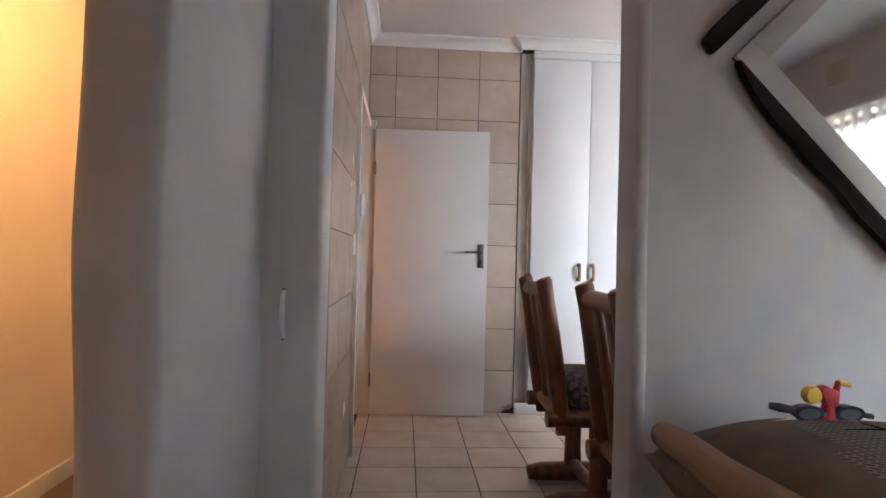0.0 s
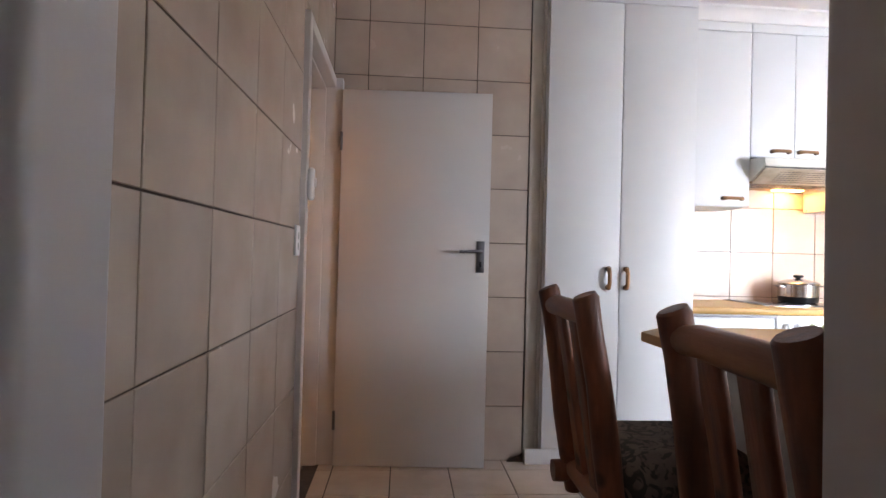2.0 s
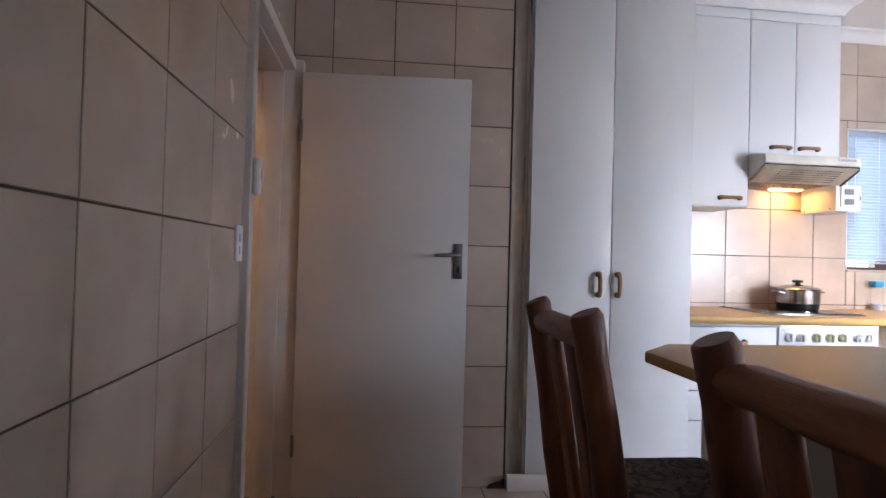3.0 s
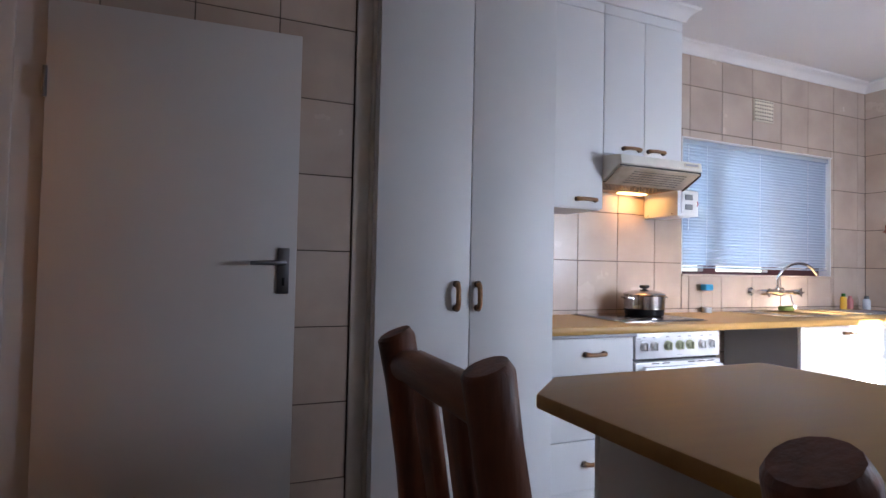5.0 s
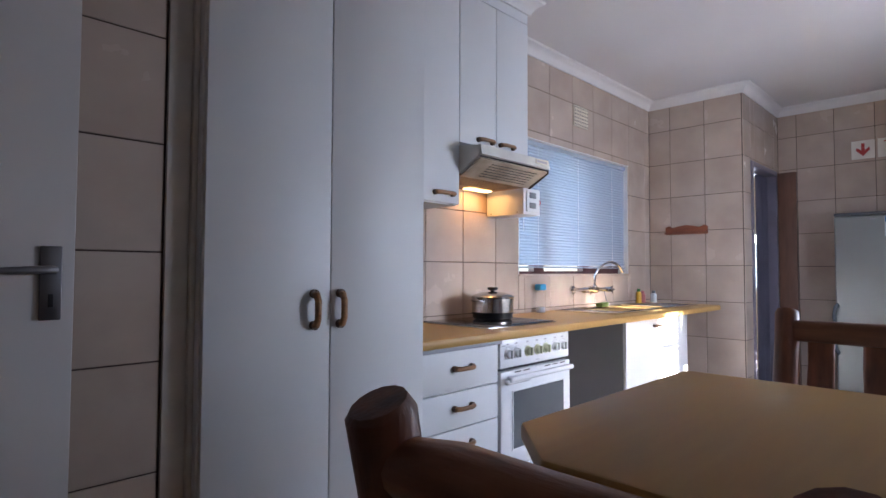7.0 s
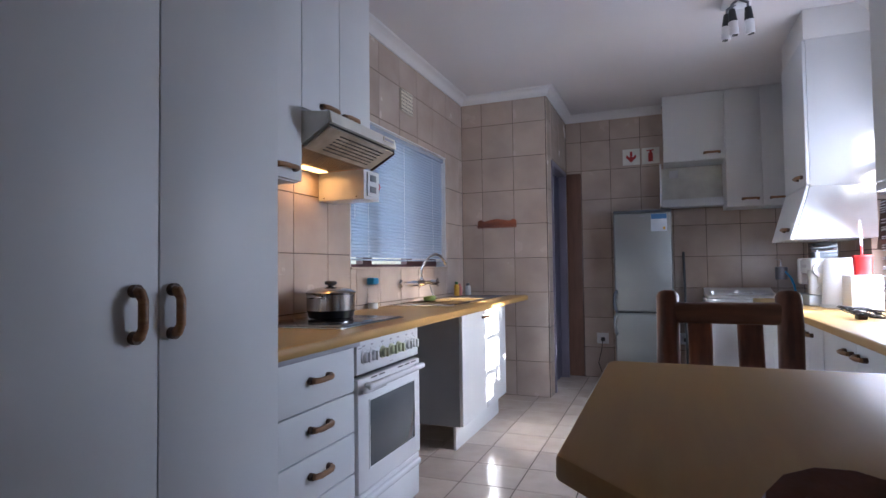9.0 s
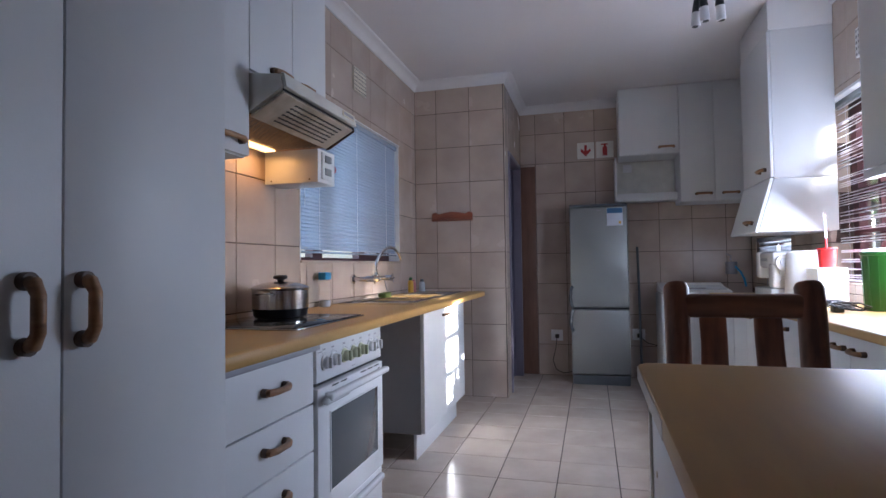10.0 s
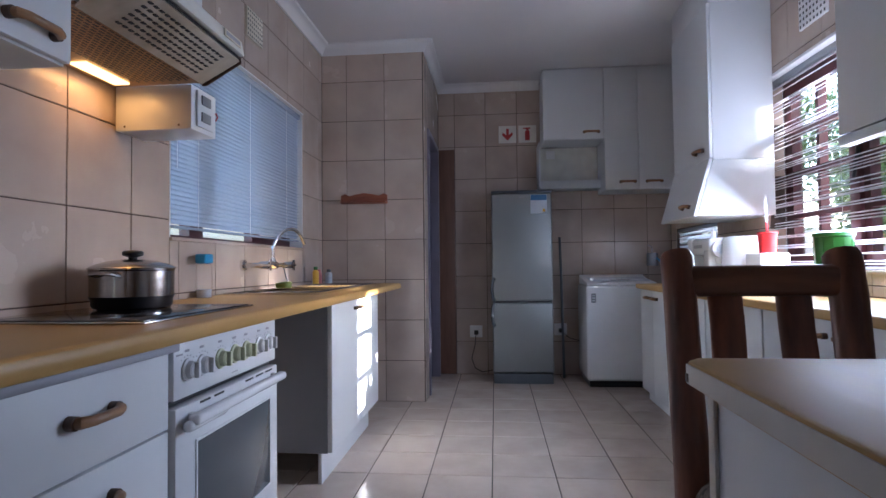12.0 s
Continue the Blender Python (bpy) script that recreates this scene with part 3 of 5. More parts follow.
oven = thing("oven", "white built-in electric oven with six dials and a glazed door", "oven")
part("body", rbox(2.165, 2.76, 3.975, 4.48, 0.03, 0.852), "enamel", oven)
panel = part("control_panel", rbox(2.168, 2.757, 3.945, 3.974, 0.715, 0.848, 0.004), "enamel", oven)
for k, x in enumerate((2.225, 2.292, 2.384, 2.465, 2.538, 2.627, 2.692)):
    dial = part("dial", lathe([(0.027, 0.0), (0.027, 0.004), (0.0215, 0.007), (0.020, 0.018), (0.016, 0.022), (0, 0.022)], n=24), "dialcream" if k in (2, 3, 4) else "enamel", panel, "yellowed round dial" if k in (2, 3, 4) else "round white dial")
    for v in dial.data.vertices:
        v.co = Vector((x + v.co.x, 3.945 - v.co.z, 0.780 + v.co.y))
    dial.data.flip_normals()
    part("dial_grip", rbox(x - 0.005, x + 0.005, 3.912, 3.926, 0.761, 0.799, 0.002), "dialcream" if k in (2, 3, 4) else "enamel", dial)
    part("dial_mark", rbox(x - 0.012, x + 0.008, 3.9442, 3.9448, 0.823, 0.829), "edge", panel)
    for a in range(-2, 3):
        part("dial_tick", rbox(x + 0.013 * a - 0.001, x + 0.013 * a + 0.001, 3.9442, 3.9448, 0.8125 - 0.002 * a * a, 0.8155 - 0.002 * a * a), "edge", panel)
part("brand_plate", rbox(2.178, 2.205, 3.9442, 3.9448, 0.818, 0.822), "edge", panel)
part("brand_plate", rbox(2.45, 2.485, 3.9442, 3.9448, 0.728, 0.731), "edge", panel)
part("gap", rbox(2.17, 2.755, 3.965, 3.974, 0.700, 0.714), "black", oven)
od = part("oven_door", rbox(2.165, 2.757, 3.938, 3.974, 0.245, 0.698, 0.005), "enamel", oven)
part("pane", rbox(2.255, 2.690, 3.9352, 3.9378, 0.33, 0.600, 0.001), "ovenglass", od, "dark oven glass")
part("pane_trim", sheet(2.249, 2.696, 0.324, 0.606, 0, 1, [(2.2552, 2.6898, 0.3302, 0.5998)]), "enamel", od)
for v in od.children[-1].data.vertices:
    v.co = Vector((v.co.x, 3.9345 + v.co.z * 0.0034, v.co.y))
part("handle", rbox(2.19, 2.735, 3.895, 3.925, 0.655, 0.680, 0.009, 3), "enamel", od, "white full-width bar handle")
for x in (2.215, 2.70):
    part("handle_bracket", rbox(x, x + 0.02, 3.922, 3.941, 0.656, 0.678, 0.003), "enamel", od)
for x in (2.27, 2.34, 2.52, 2.59, 2.66):
    part("air_slot", rbox(x, x + 0.05, 3.9365, 3.9378, 0.688, 0.6935), "black", od)
part("handle_boss", rbox(2.175, 2.36, 3.905, 3.932, 0.642, 0.668, 0.012, 3), "enamel", od)
wd = part("warming_drawer", rbox(2.168, 2.757, 3.945, 3.974, 0.04, 0.237, 0.004), "enamel", oven)
part("handle", rbox(2.20, 2.73, 3.920, 3.944, 0.196, 0.222, 0.008, 3), "enamel", wd)
base(oven)

sinkunit = thing("sink_unit", "white laminate sink cupboard with two doors beside an open appliance gap", "cupboard")
part("side_panel", rbox(3.457, 3.475, 3.985, 4.50, 0.160, 0.852), "lamdull", sinkunit, "white side panel with its shade painted as grey")
part("body", rbox(3.476, 4.46, 3.985, 4.50, 0.160, 0.70), "lam", sinkunit)
part("rail", rbox(3.476, 4.46, 3.985, 4.00, 0.70, 0.852), "lam", sinkunit)
part("plinth", rbox(3.505, 4.46, 4.028, 4.045, 0.0, 0.159, 0.001), "lam", sinkunit)
for x0, x1, hx in ((3.460, 3.958, 3.90), (3.962, 4.458, 4.02)):
    d = part("cabinet_door", rbox(x0, x1, 3.962, 3.984, 0.163, 0.850, 0.0025), "lam", sinkunit)
    pull_mesh(d, (hx, 3.965, 0.80), 0.075, X, -Y, 0.007)
base(sinkunit)
gp = thing("waste_pipe", "black waste pipe stub low in the open gap", "pipe")
part("pipe", tube([(3.0, 4.525, 0.76), (3.0, 4.47, 0.76)], 0.028, 16), "black", gp)
part("collar", tube([(3.0, 4.53, 0.76), (3.0, 4.515, 0.76)], 0.042, 16), "plastic", gp)
base(gp)

# ---- hob, pot ----
hob = thing("hob", "black ceramic hob with a pale steel rim set in the worktop", "hob")
part("rim", rbox(2.175, 2.755, 4.02, 4.50, 0.8935, 0.899, 0.002), "steel", hob)
part("glass", rbox(2.187, 2.743, 4.032, 4.488, 0.8992, 0.9022, 0.001), "hobglass", hob)
base(hob)
PX, PY, PZ = 2.597, 4.345, 0.9024
pot = thing("cooking_pot", "steel cooking pot with domed lid and black knob on the hob", "pot")
part("body", lathe([(0, 0), (0.085, 0), (0.094, 0.004), (0.098, 0.012), (0.098, 0.028), (0.103, 0.034), (0.104, 0.115), (0.107, 0.119), (0.107, 0.121), (0.101, 0.121), (0.100, 0.03), (0, 0.03)], (PX, PY, PZ), 48), "steel", pot)
# The black of this disc includes the dark hob reflection, painted on.
part("base_disc", lathe([(0.0945, 0.001), (0.0992, 0.010), (0.0995, 0.026), (0.1042, 0.034), (0.1044, 0.037), (0.1038, 0.0375)], (PX, PY, PZ), 48), "black", pot, "black pot base, partly the dark hob reflection painted on")
lid = part("lid", lathe([(0.108, 0.1215), (0.109, 0.124), (0.104, 0.128), (0.09, 0.136), (0.06, 0.146), (0.03, 0.151), (0, 0.152)], (PX, PY, PZ), 48), "steel", pot, "polished domed lid")
part("lid_knob", lathe([(0.010, 0.151), (0.012, 0.158), (0.026, 0.164), (0.027, 0.174), (0.022, 0.179), (0, 0.18)], (PX, PY, PZ), 24), "black", lid)
for s in (-1, 1):
    a = (PX + s * 0.100, PY, PZ + 0.10)
    pts = [(a[0], PY - 0.032, a[2]), (a[0] + s * 0.028, PY - 0.028, a[2] + 0.006), (a[0] + s * 0.036, PY, a[2] + 0.008), (a[0] + s * 0.028, PY + 0.028, a[2] + 0.006), (a[0], PY + 0.032, a[2])]
    part("handle", tube(pts, 0.005, 10), "steel", pot, "looped steel handle")
for o in (pot, *pot.children_recursive):
    if o.type == "MESH":
        for v in o.data.vertices:
            v.co.x, v.co.y = PX + (v.co.x - PX) * 1.15, PY + (v.co.y - PY) * 1.15
base(pot)

# ---- upper cabinets, hood ----
up = thing("wall_cupboard", "low-hung white wall cupboard with one door and an oak pull", "wall cupboard")
part("body", rbox(1.643, 2.143, 4.205, 4.525, 1.50, 2.655), "lam", up)
d = part("cabinet_door", rbox(1.645, 2.143, 4.186, 4.204, 1.505, 2.60, 0.0025), "lam", up)
pull_mesh(d, (2.03, 4.186, 1.55), 0.12, X, -Y)
part("frieze", rbox(1.645, 2.143, 4.187, 4.204, 2.604, 2.66, 0.001), "lam", up)
base(up)
up = thing("wall_cupboard", "white wall cupboard with two doors above the cooker hood", "wall cupboard")
part("body", rbox(2.147, 2.722, 4.205, 4.525, 1.815, 2.655), "lam", up)
for x0, x1, hx in ((2.148, 2.434, 2.34), (2.438, 2.722, 2.52)):
    d = part("cabinet_door", rbox(x0, x1, 4.186, 4.204, 1.82, 2.60, 0.0025), "lam", up)
    pull_mesh(d, (hx, 4.186, 1.855), 0.11, X, -Y)
part("frieze", rbox(2.148, 2.722, 4.187, 4.204, 2.604, 2.66, 0.001), "lam", up)
base(up)
shv = thing("end_shelves", "thin white quarter-round end shelves beside the wall cupboard", "shelves")
for z in (2.32, 2.02, 1.815):
    arc = [(2.7235, 4.525), (2.7235, 4.25)] + [(2.7235 + 0.16 * math.sin(a * math.pi / 12), 4.525 - 0.275 * math.cos(a * math.pi / 12)) for a in range(1, 7)]
    part("shelf", prism(arc, "z", z, z + 0.016, 0.002), "lam", shv)
base(shv)

hood = thing("cooker_hood", "cream enamelled cooker hood with a perforated slanting visor and yellow lamp", "cooker hood")
part("body", prism([(4.52, 1.805), (4.19, 1.805), (4.065, 1.790), (4.058, 1.742), (4.19, 1.665), (4.52, 1.665)], "x", 2.150, 2.735, 0.004), "cream", hood)
part("front_lip", prism([(4.062, 1.792), (4.050, 1.789), (4.040, 1.740), (4.052, 1.738)], "x", 2.148, 2.730, 0.001), "cream", hood)
bd = part("badge", rbox(2.595, 2.705, 4.0395, 4.044, 1.757, 1.781, 0.001), "ventcream", hood, "yellowed rating badge")
part("badge_print", rbox(2.603, 2.697, 4.0388, 4.0394, 1.763, 1.775), "edge", bd)
part("shadow_gap", rbox(2.156, 2.728, 4.0560, 4.0600, 1.7305, 1.7375), "black", hood, "dark gap above the visor")
part("end_cap", prism([(4.054, 1.738), (4.190, 1.664), (4.190, 1.645), (4.176, 1.645), (4.052, 1.716)], "x", 2.7285, 2.7345, 0.001), "pullend", hood, "brown grease-stained end cap")
vis = part("visor", prism([(4.060, 1.730), (4.190, 1.657), (4.190, 1.649), (4.056, 1.722)], "x", 2.158, 2.728, 0.001), "creamworn", hood, "slanting vented visor, stained by grease")
for i in range(22):
    for j in range(6):
        if not (3 < i < 20):
            continue
        x = 2.17 + i * 0.0245
        t = 0.16 + j * 0.13
        y, z = 4.056 + t * 0.134, 1.722 - t * 0.073 - 0.0012
        part("vent_slot", rbox(x, x + 0.014, y - 0.0052, y + 0.0052, z - 0.0018, z + 0.0004), "black", vis)
und = part("filter_grille", rbox(2.158, 2.728, 4.191, 4.515, 1.655, 1.664), "hoodunder", hood, "yellowed perforated filter, browner with painted shade")
hb = bmesh.new()
for i in range(20):
    for j in range(15):
        rbox(2.170 + i * 0.026 + (j % 2) * 0.013, 2.188 + i * 0.026 + (j % 2) * 0.013, 4.206 + j * 0.0142, 4.2125 + j * 0.0142, 1.6538, 1.6548, into=hb)
ob = part("filter_hole", hb, "black", und)
tagged(ob, kind="stuff")
part("lamp_lens", rbox(2.49, 2.69, 4.425, 4.480, 1.646, 1.6535, 0.002), "lampglow", hood, "glowing amber lamp lens")
base(hood)
iso = thing("isolator_box", "white box under the hood with a stove isolator switch", "switch box")
part("box", rbox(2.757, 2.925, 4.245, 4.525, 1.508, 1.664, 0.003), "plastic", iso)
part("switch_plate", rbox(2.785, 2.895, 4.236, 4.2445, 1.525, 1.652, 0.002), "plastic", iso)
for z in (1.545, 1.605):
    part("toggle", rbox(2.805, 2.865, 4.230, 4.2355, z, z + 0.034, 0.002), "lamdull", iso)
for y in (4.29, 4.49):
    part("screw", tube([(2.7572, y, 1.522), (2.7555, y, 1.522)], 0.004, 8), "pullend", iso)
key = part("key_ring", tube([(2.90, 4.232, 1.60), (2.905, 4.228, 1.585), (2.90, 4.232, 1.57)], 0.003, 8), "signred", iso, "small red key tag")
base(iso)
sk = thing("wall_socket", "white wall socket on the tiles over the worktop", "socket")
part("plate", rbox(1.672, 1.75, 4.518, 4.5295, 1.30, 1.42, 0.003), "plastic", sk)
part("rocker", rbox(1.70, 1.72, 4.513, 4.518, 1.37, 1.395, 0.001), "plastic", sk)
base(sk)

# ---- sink and things on the worktop ----
sink = thing("kitchen_sink", "stainless steel double sink with drainer set in the worktop", "sink")
bowls = [(3.62, 3.95, 4.08, 4.42), (4.0, 4.32, 4.08, 4.42)]
part("deck", sheet(3.45, 4.84, 4.03, 4.47, 0.8935, 0.900, bowls), "steel", sink)
part("deck_rim", sheet(3.44, 4.85, 4.02, 4.48, 0.8933, 0.9035, [(3.452, 4.838, 4.032, 4.468)]), "chrome", sink)
for x0, x1, y0, y1 in bowls:
    part("bowl_rim", sheet(x0 - 0.01, x1 + 0.01, y0 - 0.01, y1 + 0.01, 0.9002, 0.9045, [(x0 + 0.003, x1 - 0.003, y0 + 0.003, y1 - 0.003)]), "chrome", sink)
for k in range(9):
    part("drainer_rib", tube([(4.40 + k * 0.047, 4.08, 0.901), (4.40 + k * 0.047, 4.42, 0.901)], 0.005, 8), "steel", sink)
base(sink)
tap = thing("mixer_tap", "chrome wall-mounted mixer tap with a high swan-neck spout and cross heads", "tap")
for x in (3.74, 4.07):
    part("wall_flange", tube([(x, 4.53, 1.035), (x, 4.515, 1.035)], 0.03, 20), "chrome", tap)
    part("inlet", tube([(x, 4.515, 1.035), (x, 4.43, 1.035)], 0.014, 14), "chrome", tap)
    hd = part("cross_head", tube([(x, 4.43, 1.035), (x, 4.38, 1.035)], 0.02, 14), "chrome", tap)
    b = tube([(x - 0.03, 4.375, 1.035), (x + 0.03, 4.375, 1.035)], 0.007, 10)
    tube([(x, 4.375, 1.005), (x, 4.375, 1.065)], 0.007, 10, b)
    part("cross", b, "chrome", hd)
b = tube([(3.74, 4.43, 1.035), (3.80, 4.43, 1.035), (3.83, 4.43, 1.035), (3.87, 4.43, 1.035), (3.93, 4.43, 1.035), (3.97, 4.43, 1.035), (4.00, 4.43, 1.035), (4.07, 4.43, 1.035)], [0.017, 0.014, 0.014, 0.024, 0.024, 0.014, 0.014, 0.017], 16)
part("bar", b, "chrome", tap)
part("collar", tube([(3.90, 4.43, 1.045), (3.90, 4.43, 1.065), (3.90, 4.43, 1.075)], [0.018, 0.018, 0.012], 16), "chrome", tap)
part("waste_chain", tube([(4.02, 4.415, 1.02), (4.02, 4.40, 0.96), (4.03, 4.38, 0.915)], 0.003, 6), "satin", tap)
sp = [(3.90, 4.43, 1.07), (3.90, 4.43, 1.12)] + [(3.90 + 0.17 - 0.17 * math.cos(a * math.pi / 12), 4.43 - 0.06 * math.sin(a * math.pi / 24), 1.12 + 0.125 * math.sin(a * math.pi / 12)) for a in range(1, 11)] + [(4.235, 4.37, 1.165)]
part("spout", tube(sp, 0.0095, 14), "chrome", tap)
base(tap)


def bottle(name, label, x, y, r, h, m, capm, z=0.8935):
    t = thing(name, label, "bottle")
    part("body", lathe([(0, 0), (r * 0.95, 0), (r, 0.005), (r, h * 0.68), (r * 0.85, h * 0.76), (r * 0.4, h * 0.82), (r * 0.4, h * 0.84), (0, h * 0.84)], (x, y, z), 20), m, t)
    part("cap", lathe([(r * 0.62, h * 0.80), (r * 0.62, h * 0.97), (r * 0.5, h), (0, h)], (x, y, z), 20), capm, t)
    return base(t)


dt = thing("soap_bottle", "clear dish soap bottle with a bright blue pump cap", "bottle")
part("body", lathe([(0, 0), (0.032, 0), (0.034, 0.006), (0.034, 0.13), (0.028, 0.145), (0.02, 0.15), (0, 0.15)], (3.27, 4.48, 0.8935), 20), "glass", dt)
part("soap", lathe([(0, 0), (0.031, 0), (0.031, 0.035), (0, 0.035)], (3.27, 4.48, 0.8945), 20), "clearblue", dt)
part("cap", rbox(3.235, 3.305, 4.455, 4.505, 1.044, 1.085, 0.008, 3), "blue", dt)
base(dt)
b = rbox(3.86, 3.96, 4.34, 4.40, 0.906, 0.94, 0.012, 3)
single("sponge", rough_up(b, 0.006, 40), "sponge", "worn green scouring sponge on the sink edge", "sponge")
bottle("dish_bottle", "small yellow bottle beside the sink", 4.66, 4.44, 0.022, 0.12, "yellow", "green", 0.9040)
bottle("dish_bottle", "small pink bottle beside the sink", 4.76, 4.45, 0.022, 0.10, "pink", "pink", 0.9040)
bottle("dish_bottle", "clear squat bottle in the worktop corner", 4.93, 4.43, 0.026, 0.11, "clearblue", "fridgebase")

# ---- north window ----
x0, x1, z0, z1 = WIN_N
wn = tagged(new("window_1"), "wide timber window hung with a white venetian blind", kind="structure")
fr = part("window_frame", sheet(x0, x1, z0, z1, 0, 1, [(x0 + 0.045, x0 + 0.30, z0 + 0.022, z1 - 0.05), (x0 + 0.42, x1 - 0.60, z0 + 0.022, z1 - 0.05), (x1 - 0.5, x1 - 0.045, z0 + 0.06, z1 - 0.05)]), "redframe", wn, "oxblood painted timber frame")
for v in fr.data.vertices:
    v.co = Vector((v.co.x, YN + 0.09 + v.co.z * 0.05, v.co.y))
part("window_sill", rbox(x0, x1, YN - 0.012, YN + 0.09, z0 - 0.012, z0 + 0.004, 0.003), "tile", wn)
for a, b in ((x0 + 0.045, x0 + 0.3), (x0 + 0.42, x1 - 0.60), (x1 - 0.5, x1 - 0.045)):
    g = part("pane", rbox(a, b, YN + 0.112, YN + 0.116, z0 + 0.022, z1 - 0.05), "glass", wn)
    g.visible_shadow = False
for n_, r_ in enumerate([(x0, x0 + 0.006), (x1 - 0.006, x1)]):
    part("reveal", rbox(r_[0], r_[1], YN, YN + 0.09, z0, z1), "cornice", wn)
part("head_trim", rbox(x0 - 0.004, x1 + 0.004, YN - 0.006, YN + 0.09, z1 - 0.008, z1, 0.002), "cornice", wn)
bl = thing("venetian_blind", "closed white venetian blind glowing with daylight", "blind")
part("headrail", rbox(x0 + 0.01, x1 - 0.01, YN + 0.012, YN + 0.05, z1 - 0.045, z1 - 0.012, 0.003), "slat", bl)


def slat_mesh(length, width, tilt, crown=0.0052):
    bm = bmesh.new()
    rows = []
    for k in range(5):
        u = (k / 4 - 0.5) * width
        c = crown * (1 - (2 * k / 4 - 1) ** 2)
        y, z = u * math.cos(tilt) - c * math.sin(tilt), u * math.sin(tilt) + c * math.cos(tilt)
        rows.append([bm.verts.new((s * length / 2, y, z)) for s in (-1, 1)])
    for a, b in zip(rows, rows[1:]):
        bm.faces.new((a[0], a[1], b[1], b[0]))
    me = bpy.data.meshes.new("slat")
    bm.to_mesh(me)
    bm.free()
    me.polygons.foreach_set("use_smooth", [True] * len(me.polygons))
    return me


def slats(parent, material, x0, x1, y, za, zb, pitch, width, tilt, jig=0.0):
    me = slat_mesh(x1 - x0, width, tilt)
    me.materials.append(M[material])
    z = zb
    while z > za:
        ob = new("slat", me)
        ob.parent = parent
        ob.matrix_basis = pose((x0 + x1) / 2, y + random.uniform(-jig, jig), z, random.uniform(-2, 2), random.uniform(-0.04, 0.04), 0)
        z -= pitch


slats(bl, "slat", x0 + 0.012, x1 - 0.012, YN + 0.03, z0 + 0.065, z1 - 0.055, 0.0208, 0.0250, radians(-56), 0.0006)
part("bottom_rail", rbox(x0 + 0.012, x1 - 0.012, YN + 0.02, YN + 0.04, z0 + 0.044, z0 + 0.056, 0.003), "slat", bl)
for x in (x0 + 0.25, (x0 + x1) / 2, x1 - 0.25):
    part("ladder_cord", tube([(x, YN + 0.016, z0 + 0.05), (x, YN + 0.016, z1 - 0.045)], 0.0009, 5), "cord", bl)
part("pull_cord", tube([(x0 + 0.07, YN + 0.010, z1 - 0.05), (x0 + 0.07, YN + 0.010, z0 + 0.3)], 0.0018, 6), "cord", bl, "beaded pull cord")


def vent(name, label, axis, at, u, z, w, h, nx, nz, m="ventcream", out=-1):
    t = thing(name, label, "air vent")
    def bx(u0, u1, z0, z1, d0, d1, b=0.0):
        lo, hi = sorted((at + out * d0, at + out * d1))
        return rbox(*((lo, hi, u0, u1) if axis == "x" else (u0, u1, lo, hi)), z0, z1, b)
    part("plate", bx(u - w / 2, u + w / 2, z - h / 2, z + h / 2, 0, 0.012, 0.002), m, t)
    cw, ch = w / nx, h / nz
    for i in range(nx):
        for j in range(nz):
            a, c = u - w / 2 + (i + 0.28) * cw, z - h / 2 + (j + 0.28) * ch
            part("hole", bx(a, a + cw * 0.44, c, c + ch * 0.44, 0.0121, 0.0127), "black", t)
    return base(t)


vent("air_vent", "cream louvred air brick high on the tiled wall", "y", YN, 3.875, 2.36, 0.20, 0.16, 8, 6)
vent("air_vent", "white air brick above the south window", "y", YS, 3.83, 2.30, 0.24, 0.16, 8, 5, "cornice", 1)
rk = thing("key_rack", "small varnished red pine rack with a scrolled edge on the tiles", "rack")
pr = [(4.015, 1.50), (4.375, 1.50), (4.375, 1.565), (4.345, 1.578), (4.31, 1.560), (4.26, 1.572), (4.20, 1.582), (4.13, 1.572), (4.08, 1.560), (4.045, 1.578), (4.015, 1.565)]
part("board", prism(pr, "x", 5.068, 5.0885, 0.002), "shelfwood", rk)
part("ledge", rbox(5.03, 5.068, 4.02, 4.37, 1.505, 1.518, 0.003), "shelfwood", rk)
base(rk)

# ---- passage door in the nook ----
bm = bmesh.new()
for a in ((5.28, 5.325, 0, 2.12), (6.015, 6.06, 0, 2.12), (5.325, 6.015, 2.075, 2.12)):
    rbox(a[0], a[1], YC - 0.012, YC + 0.15, a[2], a[3], 0.004, 2, bm)
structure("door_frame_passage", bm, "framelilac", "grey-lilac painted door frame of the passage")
dr = thing("door_passage", "dark brown veneered door standing open along the wall", "door")
dr["kind"] = "structure"
part("leaf", rbox(6.10, 6.14, 3.575, 3.725, 0.01, 2.11, 0.003), "brown", dr)
base(dr)
cu = thing("curtain", "lilac-grey curtain hanging in the passage doorway", "curtain")
pts = [(5.70 + 0.30 * k / 40, 3.80 + 0.015 * math.sin(k * 1.1)) for k in range(41)]
b = bmesh.new()
lo = [b.verts.new((x, y, 0.02)) for x, y in pts]
hi = [b.verts.new((x, y, 2.06)) for x, y in pts]
for k in range(40):
    b.faces.new((lo[k], lo[k + 1], hi[k + 1], hi[k]))
bmesh.ops.solidify(b, geom=b.faces[:], thickness=0.002)
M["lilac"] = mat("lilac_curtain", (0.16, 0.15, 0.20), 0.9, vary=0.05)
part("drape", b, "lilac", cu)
part("rod", tube([(5.34, 3.80, 2.068), (6.0, 3.80, 2.068)], 0.006, 8), "satin", cu)
base(cu)
wr = tagged(new("window_2"), "small barred window in the side room", kind="structure")
